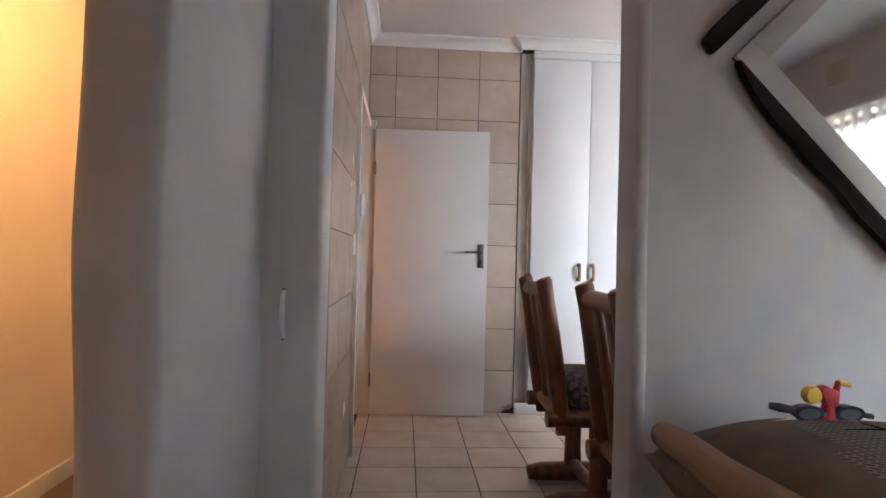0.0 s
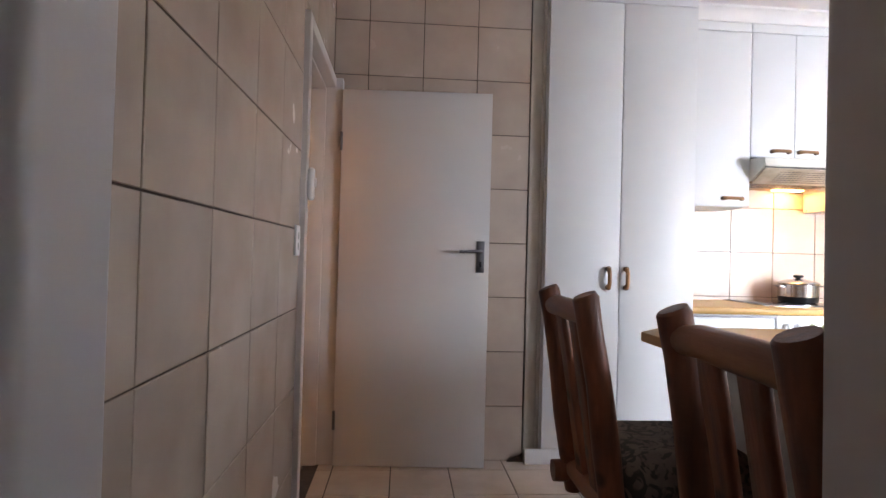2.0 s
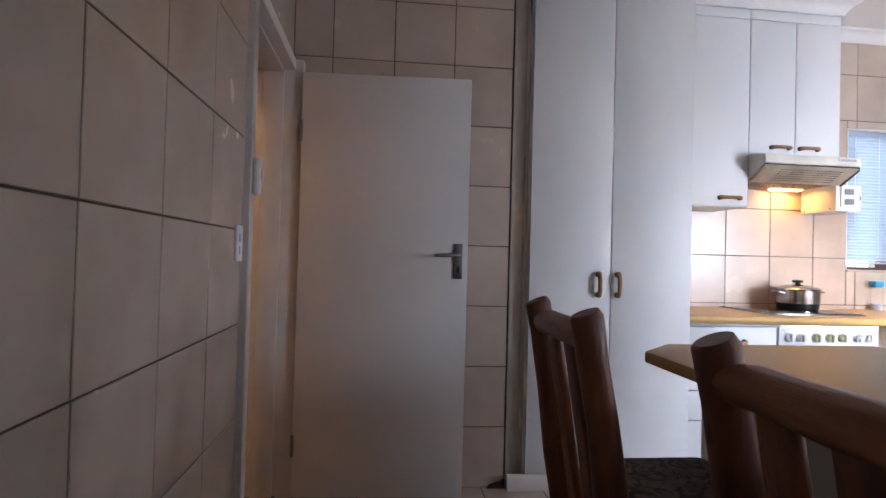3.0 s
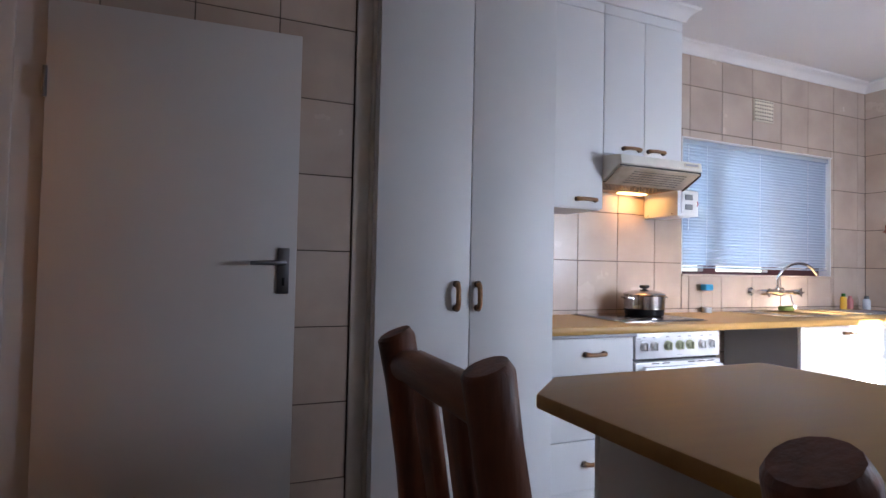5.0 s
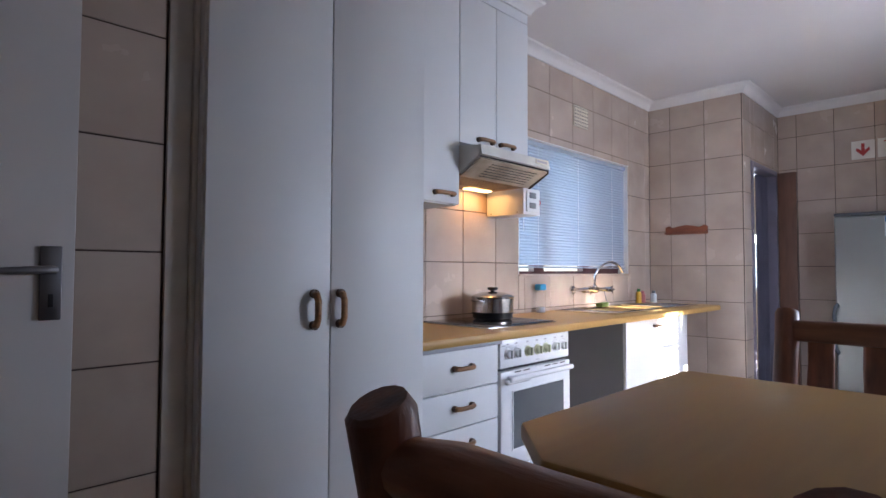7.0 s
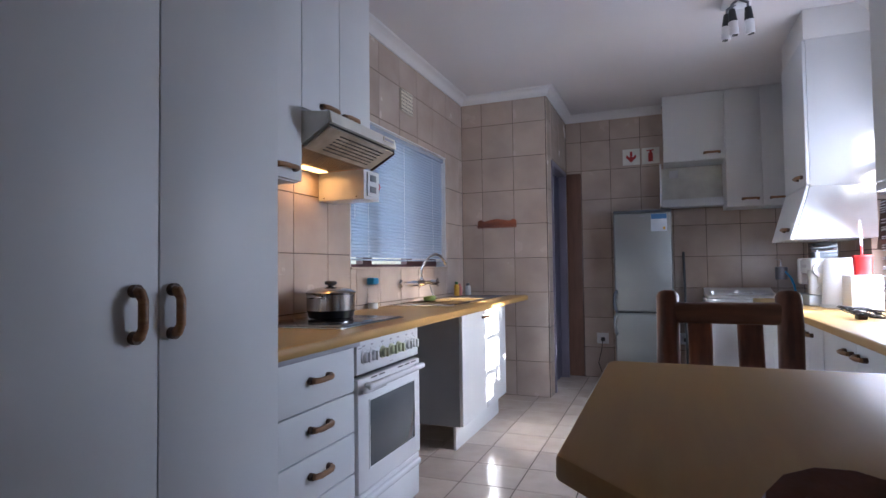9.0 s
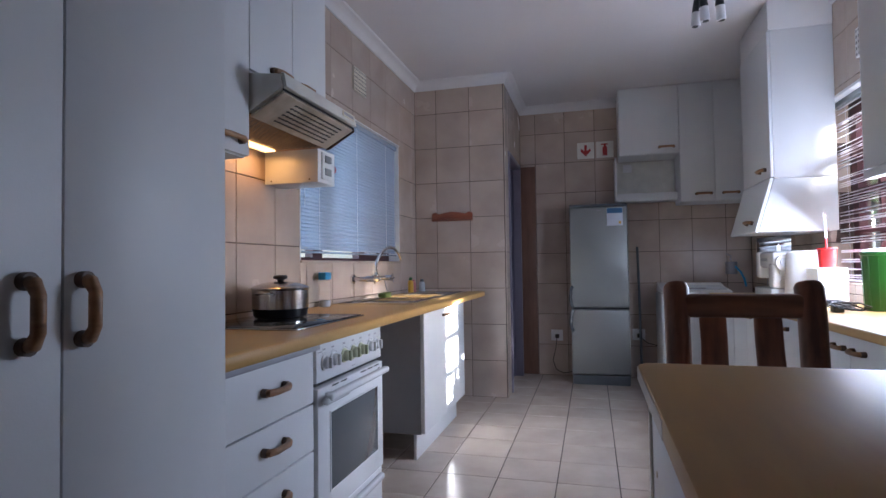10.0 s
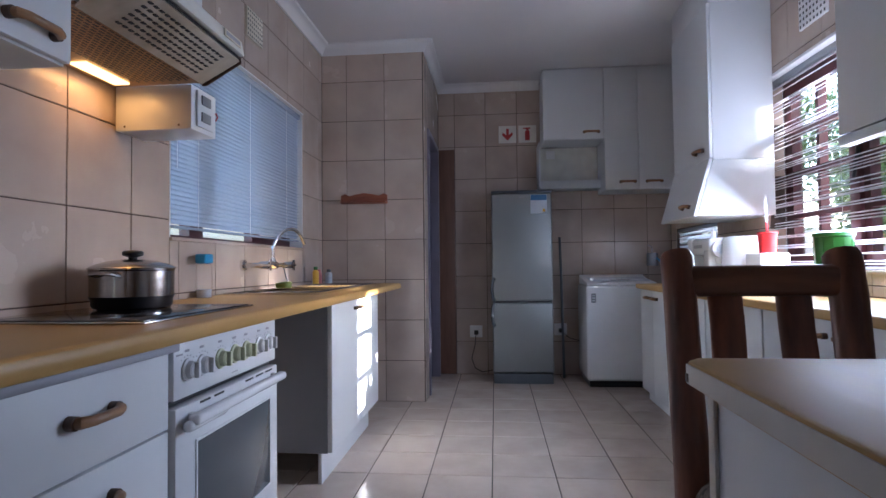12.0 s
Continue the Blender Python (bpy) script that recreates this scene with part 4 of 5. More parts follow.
fr = part("window_frame", sheet(4.15, 5.15, 0.95, 1.68, 0, 1, [(4.19 + k * 0.235, 4.40 + k * 0.235, 0.99 + j * 0.22, 1.18 + j * 0.22) for k in range(4) for j in range(3)]), "cornice", wr)
for v in fr.data.vertices:
    v.co = Vector((7.62 + v.co.z * 0.04, v.co.x, v.co.y))

# ---- fridge end ----
fr = thing("fridge", "tall silver two-door fridge freezer with curved grey handles", "fridge")
part("body", rbox(5.79, 6.12, 2.715, 3.23, 0.03, 1.652, 0.006), "fridgebase", fr)
part("base", rbox(5.74, 6.10, 2.72, 3.225, 0.0, 0.085, 0.006), "fridgebase", fr)
part("top_trim", rbox(5.74, 6.12, 2.713, 3.232, 1.640, 1.665, 0.006), "fridgebase", fr)
for z0, z1 in ((0.095, 0.692), (0.708, 1.638)):
    part("door", rbox(5.735, 5.788, 2.713, 3.232, z0, z1, 0.016, 4), "fridge", fr, "silver door")
pts = lambda za, zb: [(5.732, 3.215, za), (5.705, 3.228, za + (zb - za) * 0.12), (5.685, 3.235, (za + zb) / 2), (5.705, 3.228, zb - (zb - za) * 0.12), (5.732, 3.215, zb)]
part("handle", tube(pts(0.50, 0.685), 0.012, 12, squash=1.6), "fridgebase", fr)
part("handle", tube(pts(0.715, 0.90), 0.012, 12, squash=1.6), "fridgebase", fr)
stk = part("energy_label", rbox(5.7335, 5.7348, 2.755, 2.895, 1.46, 1.625), "sticker", fr, "white and blue energy label")
part("label_head", rbox(5.7325, 5.7334, 2.757, 2.893, 1.575, 1.622), "stickblue", stk)
part("label_mark", rbox(5.7325, 5.7334, 2.77, 2.79, 1.475, 1.50), "yellow", stk)
part("badge", rbox(5.7335, 5.7348, 2.95, 2.99, 1.60, 1.61), "edge", fr)
base(fr)


def sign(label, y0, shape):
    t = thing("fire_sign", label, "sign")
    z0, z1, w = 2.168, 2.330, 0.165
    part("board", rbox(XE - 0.006, XE - 0.001, y0, y0 + w, z0, z1), "signwhite", t)
    c, cz = y0 + w / 2, (z0 + z1) / 2
    part("panel", rbox(XE - 0.0072, XE - 0.0062, y0 + 0.012, y0 + w - 0.012, z0 + 0.012, z1 - 0.012), "signwhite", t)
    part("symbol", prism([(c + a, cz + b) for a, b in shape], "x", XE - 0.0095, XE - 0.0075), "signred", t)
    return base(t)


sign("white sign with a red downward arrow", 2.99, [(0.012, 0.055), (0.012, -0.005), (0.045, 0.02), (0.05, -0.005), (0, -0.058), (-0.05, -0.005), (-0.045, 0.02), (-0.012, -0.005), (-0.012, 0.055)])
sign("white sign with a red fire extinguisher symbol", 2.805, [(0.022, -0.06), (0.022, 0.02), (0.01, 0.036), (0.01, 0.045), (0.04, 0.05), (0.038, 0.058), (-0.03, 0.06), (-0.03, 0.048), (-0.01, 0.045), (-0.01, 0.036), (-0.022, 0.02), (-0.022, -0.06)])

ec = thing("wall_cupboard", "white corner wall cupboard with one door hung high above the fridge", "wall cupboard")
part("body", rbox(5.81, 6.145, 2.252, 2.77, 2.105, CEIL - 0.002), "lam", ec)
d = part("cabinet_door", rbox(5.79, 5.809, 2.254, 2.768, 2.108, 2.715, 0.0025), "lam", ec)
pull_mesh(d, (5.79, 2.36, 2.165), 0.12, Y, -X)
base(ec)
ec = thing("wall_cupboard", "white two-door wall cupboard over the washing machine", "wall cupboard")
part("body", rbox(5.81, 6.145, 1.62, 2.248, 1.660, CEIL - 0.002), "lam", ec)
for y0, y1, hy in ((1.966, 2.248, 2.06), (1.63, 1.962, 1.84)):
    d = part("cabinet_door", rbox(5.79, 5.809, y0, y1, 1.664, 2.715, 0.0025), "lam", ec)
    pull_mesh(d, (5.79, hy, 1.725), 0.12, Y, -X)
base(ec)
ns = thing("open_niche", "white open microwave shelf behind the fridge top", "shelf")
part("back", rbox(6.128, 6.146, 2.252, 2.79, 1.72, 2.10), "cream", ns)
part("shelf_board", rbox(5.98, 6.146, 2.252, 2.79, 1.70, 1.72, 0.002), "lam", ns)
part("side_board", rbox(5.85, 6.127, 2.792, 2.808, 1.70, 2.104, 0.002), "lam", ns)
part("rail", rbox(5.965, 5.98, 2.252, 2.79, 1.70, 1.775, 0.002), "lam", ns)
part("socket_plate", rbox(6.118, 6.1275, 2.64, 2.72, 2.0, 2.075, 0.002), "plastic", ns)
base(ns)


def socket(y, z, cord, label):
    t = thing("wall_socket", label, "socket")
    part("plate", rbox(XE - 0.010, XE - 0.001, y - 0.058, y + 0.058, z - 0.055, z + 0.055, 0.003), "plastic", t)
    part("plug", rbox(XE - 0.045, XE - 0.010, y - 0.022, y + 0.018, z - 0.028, z + 0.012, 0.008, 3), "black", t)
    part("cord", tube(cord, 0.004, 8), "black", t, "black trailing cord")
    return base(t)


socket(3.39, 0.40, [(6.10, 3.39, 0.375), (6.08, 3.40, 0.28), (6.07, 3.43, 0.16), (6.08, 3.40, 0.07), (6.10, 3.33, 0.03), (6.12, 3.22, 0.05)], "white wall socket with the fridge plug")
socket(2.61, 0.42, [(6.10, 2.60, 0.40), (6.08, 2.54, 0.35), (6.06, 2.46, 0.33), (6.08, 2.40, 0.34)], "white wall socket with a black plug and cord")
single("broom_pole", tube([(6.00, 2.60, 0.0), (6.06, 2.605, 0.9), (6.10, 2.61, 1.27)], 0.012, 12), "fridgebase", "grey broom pole leaning on the tiles", "pole")

wm = thing("washing_machine", "white top-loading washing machine with rounded corners", "washing machine")
part("body", rbox(5.63, 6.125, 1.87, 2.452, 0.05, 0.842, 0.026, 4), "enamel", wm)
part("plinth", rbox(5.65, 6.10, 1.89, 2.432, 0.0, 0.05), "black", wm)
part("top_deck", prism([(5.64, 0.843), (5.65, 0.866), (5.95, 0.893), (6.09, 0.925), (6.10, 0.843)], "y", 1.88, 2.442, 0.006), "plastic", wm)
l_ = part("lid", prism([(5.68, 0.8745), (5.68, 0.882), (5.95, 0.905), (5.95, 0.8965)], "y", 1.92, 2.402, 0.002), "sticker", wm, "pale blue-grey lid")
part("lid_grip", rbox(5.69, 5.72, 2.08, 2.24, 0.882, 0.890, 0.003), "edge", l_)
lb = part("rating_label", rbox(5.6288, 5.6298, 2.375, 2.412, 0.70, 0.775), "fridgebase", wm, "small dark rating label")
for k in range(3):
    part("label_line", rbox(5.6282, 5.6287, 2.38, 2.407, 0.712 + k * 0.021, 0.722 + k * 0.021), "sticker", lb)
base(wm)
wt = thing("wall_valve", "chrome washing machine valve with a grey hose on the wall", "tap")
part("body", tube([(6.15, 1.80, 1.10), (6.06, 1.80, 1.10)], 0.012, 12), "chrome", wt)
part("can", lathe([(0, 0), (0.05, 0), (0.05, 0.11), (0.045, 0.115), (0, 0.115)], (6.04, 1.80, 1.0), 24), "satin", wt)
part("lever", tube([(6.06, 1.80, 1.11), (6.06, 1.80, 1.17), (6.06, 1.84, 1.19)], 0.007, 8), "chrome", wt)
part("hose", tube([(6.02, 1.78, 1.08), (5.92, 1.75, 1.02), (5.85, 1.74, 0.96), (5.8, 1.74, 0.90)], 0.009, 10), "blue", wt)
base(wt)

# ---- south run ----
sc = single("worktop_south", rbox(1.75, 5.30, YS - 0.002, 2.135, 0.832, 0.868, 0.008, 3), "worktop", "oak-look laminate worktop under the timber window", "worktop")
for k, (x0, x1, n_) in enumerate([(4.65, 5.27, 2), (3.99, 4.64, 2), (3.36, 3.98, 2), (2.40, 3.35, 2), (1.78, 2.39, 1)]):
    u = thing("base_unit", "white laminate base cupboard under the south worktop", "cupboard", "south base units")
    part("body", rbox(x0, x1, YS + 0.01, 2.085, 0.085, 0.831), "lam", u)
    part("plinth", rbox(x0, x1, 2.04, 2.055, 0, 0.085), "lam", u)
    w = (x1 - x0) / n_
    for j in range(n_):
        a, c = x0 + j * w + 0.002, x0 + (j + 1) * w - 0.002
        d = part("cabinet_door", rbox(a, c, 2.086, 2.105, 0.088, 0.828, 0.0025), "lam", u)
        hx = c - 0.08 if j == 0 else a + 0.08
        pull_mesh(d, (hx, 2.105, 0.775), 0.09, X, Y, 0.008)
    base(u)

bo = thing("geyser_cupboard", "tall white wall cupboard with a flared lower flap", "wall cupboard")
part("body", rbox(4.256, 4.885, YS + 0.002, 1.94, 1.622, 2.545, 0.002), "lam", bo)
part("bulkhead", rbox(4.250, 4.890, YS + 0.002, 1.952, 2.546, CEIL - 0.001, 0.002), "cornice", bo, "white boxed-in top up to the ceiling")
d = part("cabinet_door", rbox(4.258, 4.883, 1.941, 1.960, 1.632, 2.54, 0.0025), "lam", bo)
pull_mesh(d, (4.40, 1.960, 1.69), 0.11, X, Y)
part("flared_base", prism([(YS + 0.002, 1.295), (2.035, 1.295), (1.940, 1.62), (YS + 0.002, 1.62)], "x", 4.257, 4.884, 0.002), "lam", bo)
fl = part("flap", prism([(2.039, 1.290), (2.057, 1.295), (1.961, 1.628), (1.943, 1.624)], "x", 4.257, 4.884, 0.002), "lam", bo, "tilted lower flap")
pull_mesh(fl, (4.42, 2.039, 1.355), 0.11, X, Vector((0, 0.96, 0.28)))
base(bo)
c3 = thing("wall_cupboard", "white wall cupboard beside the south window", "wall cupboard")
part("body", rbox(1.90, 3.045, YS + 0.002, 1.95, 1.47, 2.665, 0.002), "lam", c3)
for k in range(3):
    part("cabinet_door", rbox(1.902 + k * 0.381, 2.28 + k * 0.381, 1.951, 1.97, 1.475, 2.64, 0.0025), "lam", c3)
part("pelmet", rbox(1.90, 3.045, 1.93, 1.97, 1.435, 1.469, 0.003), "lam", c3)
base(c3)

# ---- south windows ----
x0, x1, z0, z1 = WIN_S
ws = tagged(new("window_3"), "oxblood timber casement window with small panes", kind="structure")
cols = []
for a in (x0, (x0 + x1) / 2):
    w = (x1 - x0) / 2
    b0, b1 = a + 0.075, a + w - 0.075
    cols += [(b0, (b0 + b1) / 2 - 0.014), ((b0 + b1) / 2 + 0.014, b1)]
rows = [(z0 + 0.08 + k * 0.2415, z0 + 0.08 + k * 0.2415 + 0.213) for k in range(4)]
fr = part("window_frame", sheet(x0, x1, z0, z1, 0, 1, [(*c, *r) for c in cols for r in rows]), "redframe", ws, "oxblood painted timber glazing bars")
for v in fr.data.vertices:
    v.co = Vector((v.co.x, YS - 0.17 + v.co.z * 0.045, v.co.y))
part("centre_post", rbox((x0 + x1) / 2 - 0.035, (x0 + x1) / 2 + 0.035, YS - 0.124, YS - 0.10, z0, z1, 0.004), "redframe", ws)
for c in cols:
    for r in rows:
        g = part("pane", rbox(*c, YS - 0.15, YS - 0.147, *r), "glass", ws)
        g.visible_shadow = False
part("latch", tube([((x0 + x1) / 2 - 0.05, YS - 0.105, 1.50), ((x0 + x1) / 2 - 0.05, YS - 0.09, 1.56), ((x0 + x1) / 2 - 0.02, YS - 0.085, 1.42)], 0.009, 8), "black", ws, "dark casement stay")
part("window_sill", rbox(x0, x1, YS - 0.16, YS + 0.004, z0 - 0.012, z0 + 0.002, 0.002), "tile", ws)
part("head_lining", rbox(x0, x1 + 0.0, YS - 0.17, YS + 0.006, z1 - 0.006, z1 + 0.012, 0.002), "cornice", ws)
bl = thing("venetian_blind", "open white venetian blind in front of the timber window", "blind")
part("headrail", rbox(x0 + 0.01, x1 - 0.01, YS - 0.075, YS - 0.035, z1 - 0.038, z1 - 0.007, 0.003), "lamdull", bl)
slats(bl, "slatdark", x0 + 0.012, x1 - 0.012, YS - 0.055, z0 + 0.03, z1 - 0.055, 0.0225, 0.018, radians(-16))
part("bottom_rail", rbox(x0 + 0.012, x1 - 0.012, YS - 0.067, YS - 0.043, z0 + 0.006, z0 + 0.018, 0.003), "slatdark", bl)
for x in (x0 + 0.15, (x0 + x1) / 2, x1 - 0.15):
    part("ladder_cord", tube([(x, YS - 0.043, z0 + 0.02), (x, YS - 0.043, z1 - 0.038)], 0.0009, 5), "cord", bl)
base(bl)
w2 = tagged(new("window_4"), "small window with a white blind beneath the cupboards", kind="structure")
x0, x1, z0, z1 = WIN_S2
part("window_frame", rbox(x0, x1, YS - 0.20, YS - 0.17, z0, z0 + 0.05, 0.003), "redframe", w2)
part("side_frame", rbox(x0, x0 + 0.05, YS - 0.20, YS - 0.17, z0 + 0.05, z1, 0.003), "redframe", w2)
part("side_frame", rbox(x1 - 0.05, x1, YS - 0.20, YS - 0.17, z0 + 0.05, z1, 0.003), "redframe", w2)
bl = thing("venetian_blind", "short white blind in the corner window", "blind")
part("headrail", rbox(x0 + 0.01, x1 - 0.01, YS - 0.04, YS - 0.008, z1 - 0.035, z1 - 0.005, 0.003), "slat", bl)
slats(bl, "slat", x0 + 0.012, x1 - 0.012, YS - 0.02, z0 + 0.01, z1 - 0.04, 0.021, 0.025, radians(60))
base(bl)

# ---- things on the south worktop ----
TZ = 0.8685
sm = thing("sewing_machine", "white domestic sewing machine standing on the worktop", "sewing machine")
part("bed", rbox(4.08, 4.46, 1.83, 1.97, TZ, TZ + 0.07, 0.012, 3), "enamel", sm)
part("pillar", rbox(4.08, 4.18, 1.84, 1.96, TZ + 0.07, TZ + 0.235, 0.018, 3), "enamel", sm)
part("arm", rbox(4.08, 4.45, 1.845, 1.955, TZ + 0.20, TZ + 0.305, 0.02, 3), "enamel", sm)
part("head", rbox(4.36, 4.46, 1.84, 1.96, TZ + 0.13, TZ + 0.31, 0.018, 3), "enamel", sm)
part("handwheel", tube([(4.08, 1.90, TZ + 0.235), (4.045, 1.90, TZ + 0.235)], 0.05, 28), "plastic", sm)
part("wheel_hub", tube([(4.047, 1.90, TZ + 0.235), (4.035, 1.90, TZ + 0.235)], 0.028, 20), "sticker", sm)
for z, q in ((0.255, 0.020), (0.17, 0.024), (0.105, 0.02)):
    part("stitch_dial", tube([(4.079, 1.925 - q, TZ + z), (4.068, 1.925 - q, TZ + z)], q, 20), "plastic", sm)
part("maker_plate", rbox(4.20, 4.34, 1.9555, 1.9565, TZ + 0.245, TZ + 0.265), "edge", sm)
part("needle_bar", tube([(4.41, 1.90, TZ + 0.13), (4.41, 1.90, TZ + 0.075)], 0.004, 8), "satin", sm)
part("thread_pin", tube([(4.16, 1.90, TZ + 0.30), (4.16, 1.90, TZ + 0.36)], 0.004, 8), "plastic", sm)
part("spool", lathe([(0, 0), (0.016, 0), (0.013, 0.005), (0.013, 0.035), (0.016, 0.04), (0, 0.04)], (4.16, 1.90, TZ + 0.305), 16), "enamel", sm)
base(sm)
sm.location.x += 0.30
sm.location.y -= 0.03
bs = thing("white_cover", "tall rounded white plastic cover standing beside the sewing machine", "cover")
part("shell", lathe([(0.128, 0.0), (0.130, 0.01), (0.112, 0.285), (0.104, 0.300), (0.08, 0.306), (0, 0.306)], (4.30, 1.76, TZ), 32), "plastic", bs)
part("rim", lathe([(0.129, 0.0), (0.137, 0.002), (0.137, 0.016), (0.129, 0.018)], (4.30, 1.76, TZ), 32), "plastic", bs)
base(bs)
cup = thing("red_cup", "bright red plastic measuring cup", "cup")
part("cup", lathe([(0, 0), (0.040, 0), (0.047, 0.105), (0.049, 0.112), (0.043, 0.112), (0.037, 0.01), (0, 0.01)], (4.07, 1.74, 1.0705), 28), "red", cup)
part("rim", lathe([(0.0475, 0.104), (0.052, 0.106), (0.052, 0.114), (0.0475, 0.114)], (4.07, 1.74, 1.0705), 28), "red", cup)
base(cup)
br = thing("dish_brush", "white dish brush with a red neck standing in the red cup", "brush")
part("neck", tube([(4.07, 1.74, 1.085), (4.073, 1.741, 1.24)], 0.006, 8), "red", br, "red plastic neck")
part("shaft", tube([(4.073, 1.741, 1.24), (4.078, 1.743, 1.385)], 0.007, 8), "plastic", br)
base(br)
bx = single("white_box", rbox(3.98, 4.155, 1.67, 1.82, TZ, 1.070, 0.006, 2), "plastic", "plain white box under the red cup", "box")
gv = thing("green_bucket", "ribbed bright green plastic bucket with a white lining", "bucket")
GX, GY, GR, GH = 3.560, 1.700, 0.078, 0.278
part("bucket", lathe([(0, 0), (GR * 0.82, 0), (GR * 0.86, 0.008), (GR * 0.92, GH * 0.5), (GR * 0.98, GH * 0.93), (GR * 1.02, GH), (GR * 0.94, GH), (GR * 0.8, 0.012), (0, 0.012)], (GX, GY, TZ), 36), "green", gv)
part("rim", lathe([(GR * 0.99, GH - 0.014), (GR * 1.05, GH - 0.012), (GR * 1.05, GH + 0.003), (GR * 0.99, GH + 0.003)], (GX, GY, TZ), 36), "green", gv)
part("lining", lathe([(GR * 0.90, GH - 0.02), (GR * 0.95, GH + 0.006), (GR * 0.80, GH + 0.012), (GR * 0.84, GH - 0.02)], (GX, GY, TZ), 36), "plastic", gv, "crumpled white bag lining")
for a in range(12):
    t = a * math.pi / 6
    part("rib", tube([(GX + GR * 0.87 * math.cos(t), GY + GR * 0.87 * math.sin(t), TZ + 0.01), (GX + GR * 0.975 * math.cos(t), GY + GR * 0.975 * math.sin(t), TZ + GH * 0.9)], 0.0025, 6), "green", gv)
base(gv)
cb = thing("cables", "tangle of thin black cables on the worktop", "cables")
for k in range(7):
    pts = [(3.45 + 0.11 * math.cos(a * 0.7 + k) + 0.02 * k, 1.90 + 0.07 * math.sin(a * 0.9 + 2 * k), TZ + 0.006 + 0.045 * abs(math.sin(a * 0.5 + k))) for a in range(14)]
    part("cable", tube(pts, 0.0028, 6), "black", cb)
part("adapter", rbox(3.44, 3.50, 1.90, 1.94, TZ, TZ + 0.03, 0.006), "black", cb)
base(cb)
jar = thing("dark_jar", "dark maroon jar by the corner blind", "jar")
part("jar", lathe([(0, 0), (0.04, 0), (0.045, 0.01), (0.045, 0.15), (0.038, 0.165), (0, 0.165)], (4.95, 1.72, TZ), 24), "redframe", jar)
part("lid", lathe([(0.04, 0.165), (0.042, 0.19), (0, 0.192)], (4.95, 1.72, TZ), 24), "black", jar)
base(jar)

# ---- ceiling spots ----
sp = thing("ceiling_spotlight", "white ceiling spotlight bar with three black and white heads", "ceiling light")
part("bar", rbox(3.84, 4.02, 2.27, 2.43, CEIL - 0.03, CEIL, 0.008), "plastic", sp)
for (x, y, dx, dy) in ((3.95, 2.405, 0.0, 0.01), (3.885, 2.385, 0.0, -0.01), (3.885, 2.30, 0.012, -0.012)):
    part("arm", tube([(x, 2.35, CEIL - 0.02), (x, y, CEIL - 0.05), (x, y, CEIL - 0.09)], 0.008, 10), "satin", sp)
    part("holder", tube([(x, y, CEIL - 0.08), (x + dx * 0.4, y + dy * 0.4, CEIL - 0.155)], [0.018, 0.026], 20), "black", sp)
    part("head", tube([(x + dx * 0.4, y + dy * 0.4, CEIL - 0.155), (x + dx, y + dy, CEIL - 0.235)], 0.026, 24), "plastic", sp)
    part("lamp", tube([(x + dx, y + dy, CEIL - 0.2345), (x + dx, y + dy, CEIL - 0.236)], 0.02, 20), "black", sp)

# ---- breakfast table ----
tb = thing("breakfast_table", "oak-look laminate breakfast counter with clipped corner on white panels", "table")
part("tabletop", prism([(0.985, 2.945), (0.84, 2.80), (0.84, 2.00), (0.84, 1.86), (0.95, 1.75), (1.760, 1.75), (1.760, 2.925), (1.740, 2.943)], "z", 0.857, 0.893, 0.007), "worktop", tb)
# Pale strip stands in for the reflection along the brown edge.
part("edge_strip", rbox(1.30, 1.738, 2.9435, 2.9450, 0.862, 0.888), "skirt", tb, "pale strip painting the reflection on the brown edge")
part("edge_chip", rbox(1.728, 1.739, 2.9451, 2.9462, 0.864, 0.876, 0.001), "pullend", tb, "dark chip at the corner")
part("end_panel", rbox(1.10, 1.715, 2.902, 2.920, 0, 0.856, 0.002), "lam", tb)
part("side_panel", rbox(1.10, 1.118, 1.80, 2.901, 0, 0.856, 0.002), "lam", tb)
part("side_panel", rbox(1.697, 1.715, 1.80, 2.901, 0, 0.856, 0.002), "lam", tb)
part("edge_batten", rbox(1.695, 1.7155, 2.9205, 2.926, 0.10, 0.850, 0.001), "skirt", tb)
for z in (0.70, 0.42):
    part("screw_cap", tube([(1.62, 2.9200, z), (1.62, 2.9222, z)], 0.006, 10), "ventcream", tb)
base(tb)


# ---- log chairs ----
def squared(y0):
    """A planed rail with rounded corners between the posts."""
    b = rbox(-0.012, 0.040, y0, -y0, 0.950, 1.018, 0.014, 3)
    bmesh.ops.subdivide_edges(b, edges=[e for e in b.edges if abs(e.verts[0].co.y - e.verts[1].co.y) > 0.2], cuts=6)
    return b


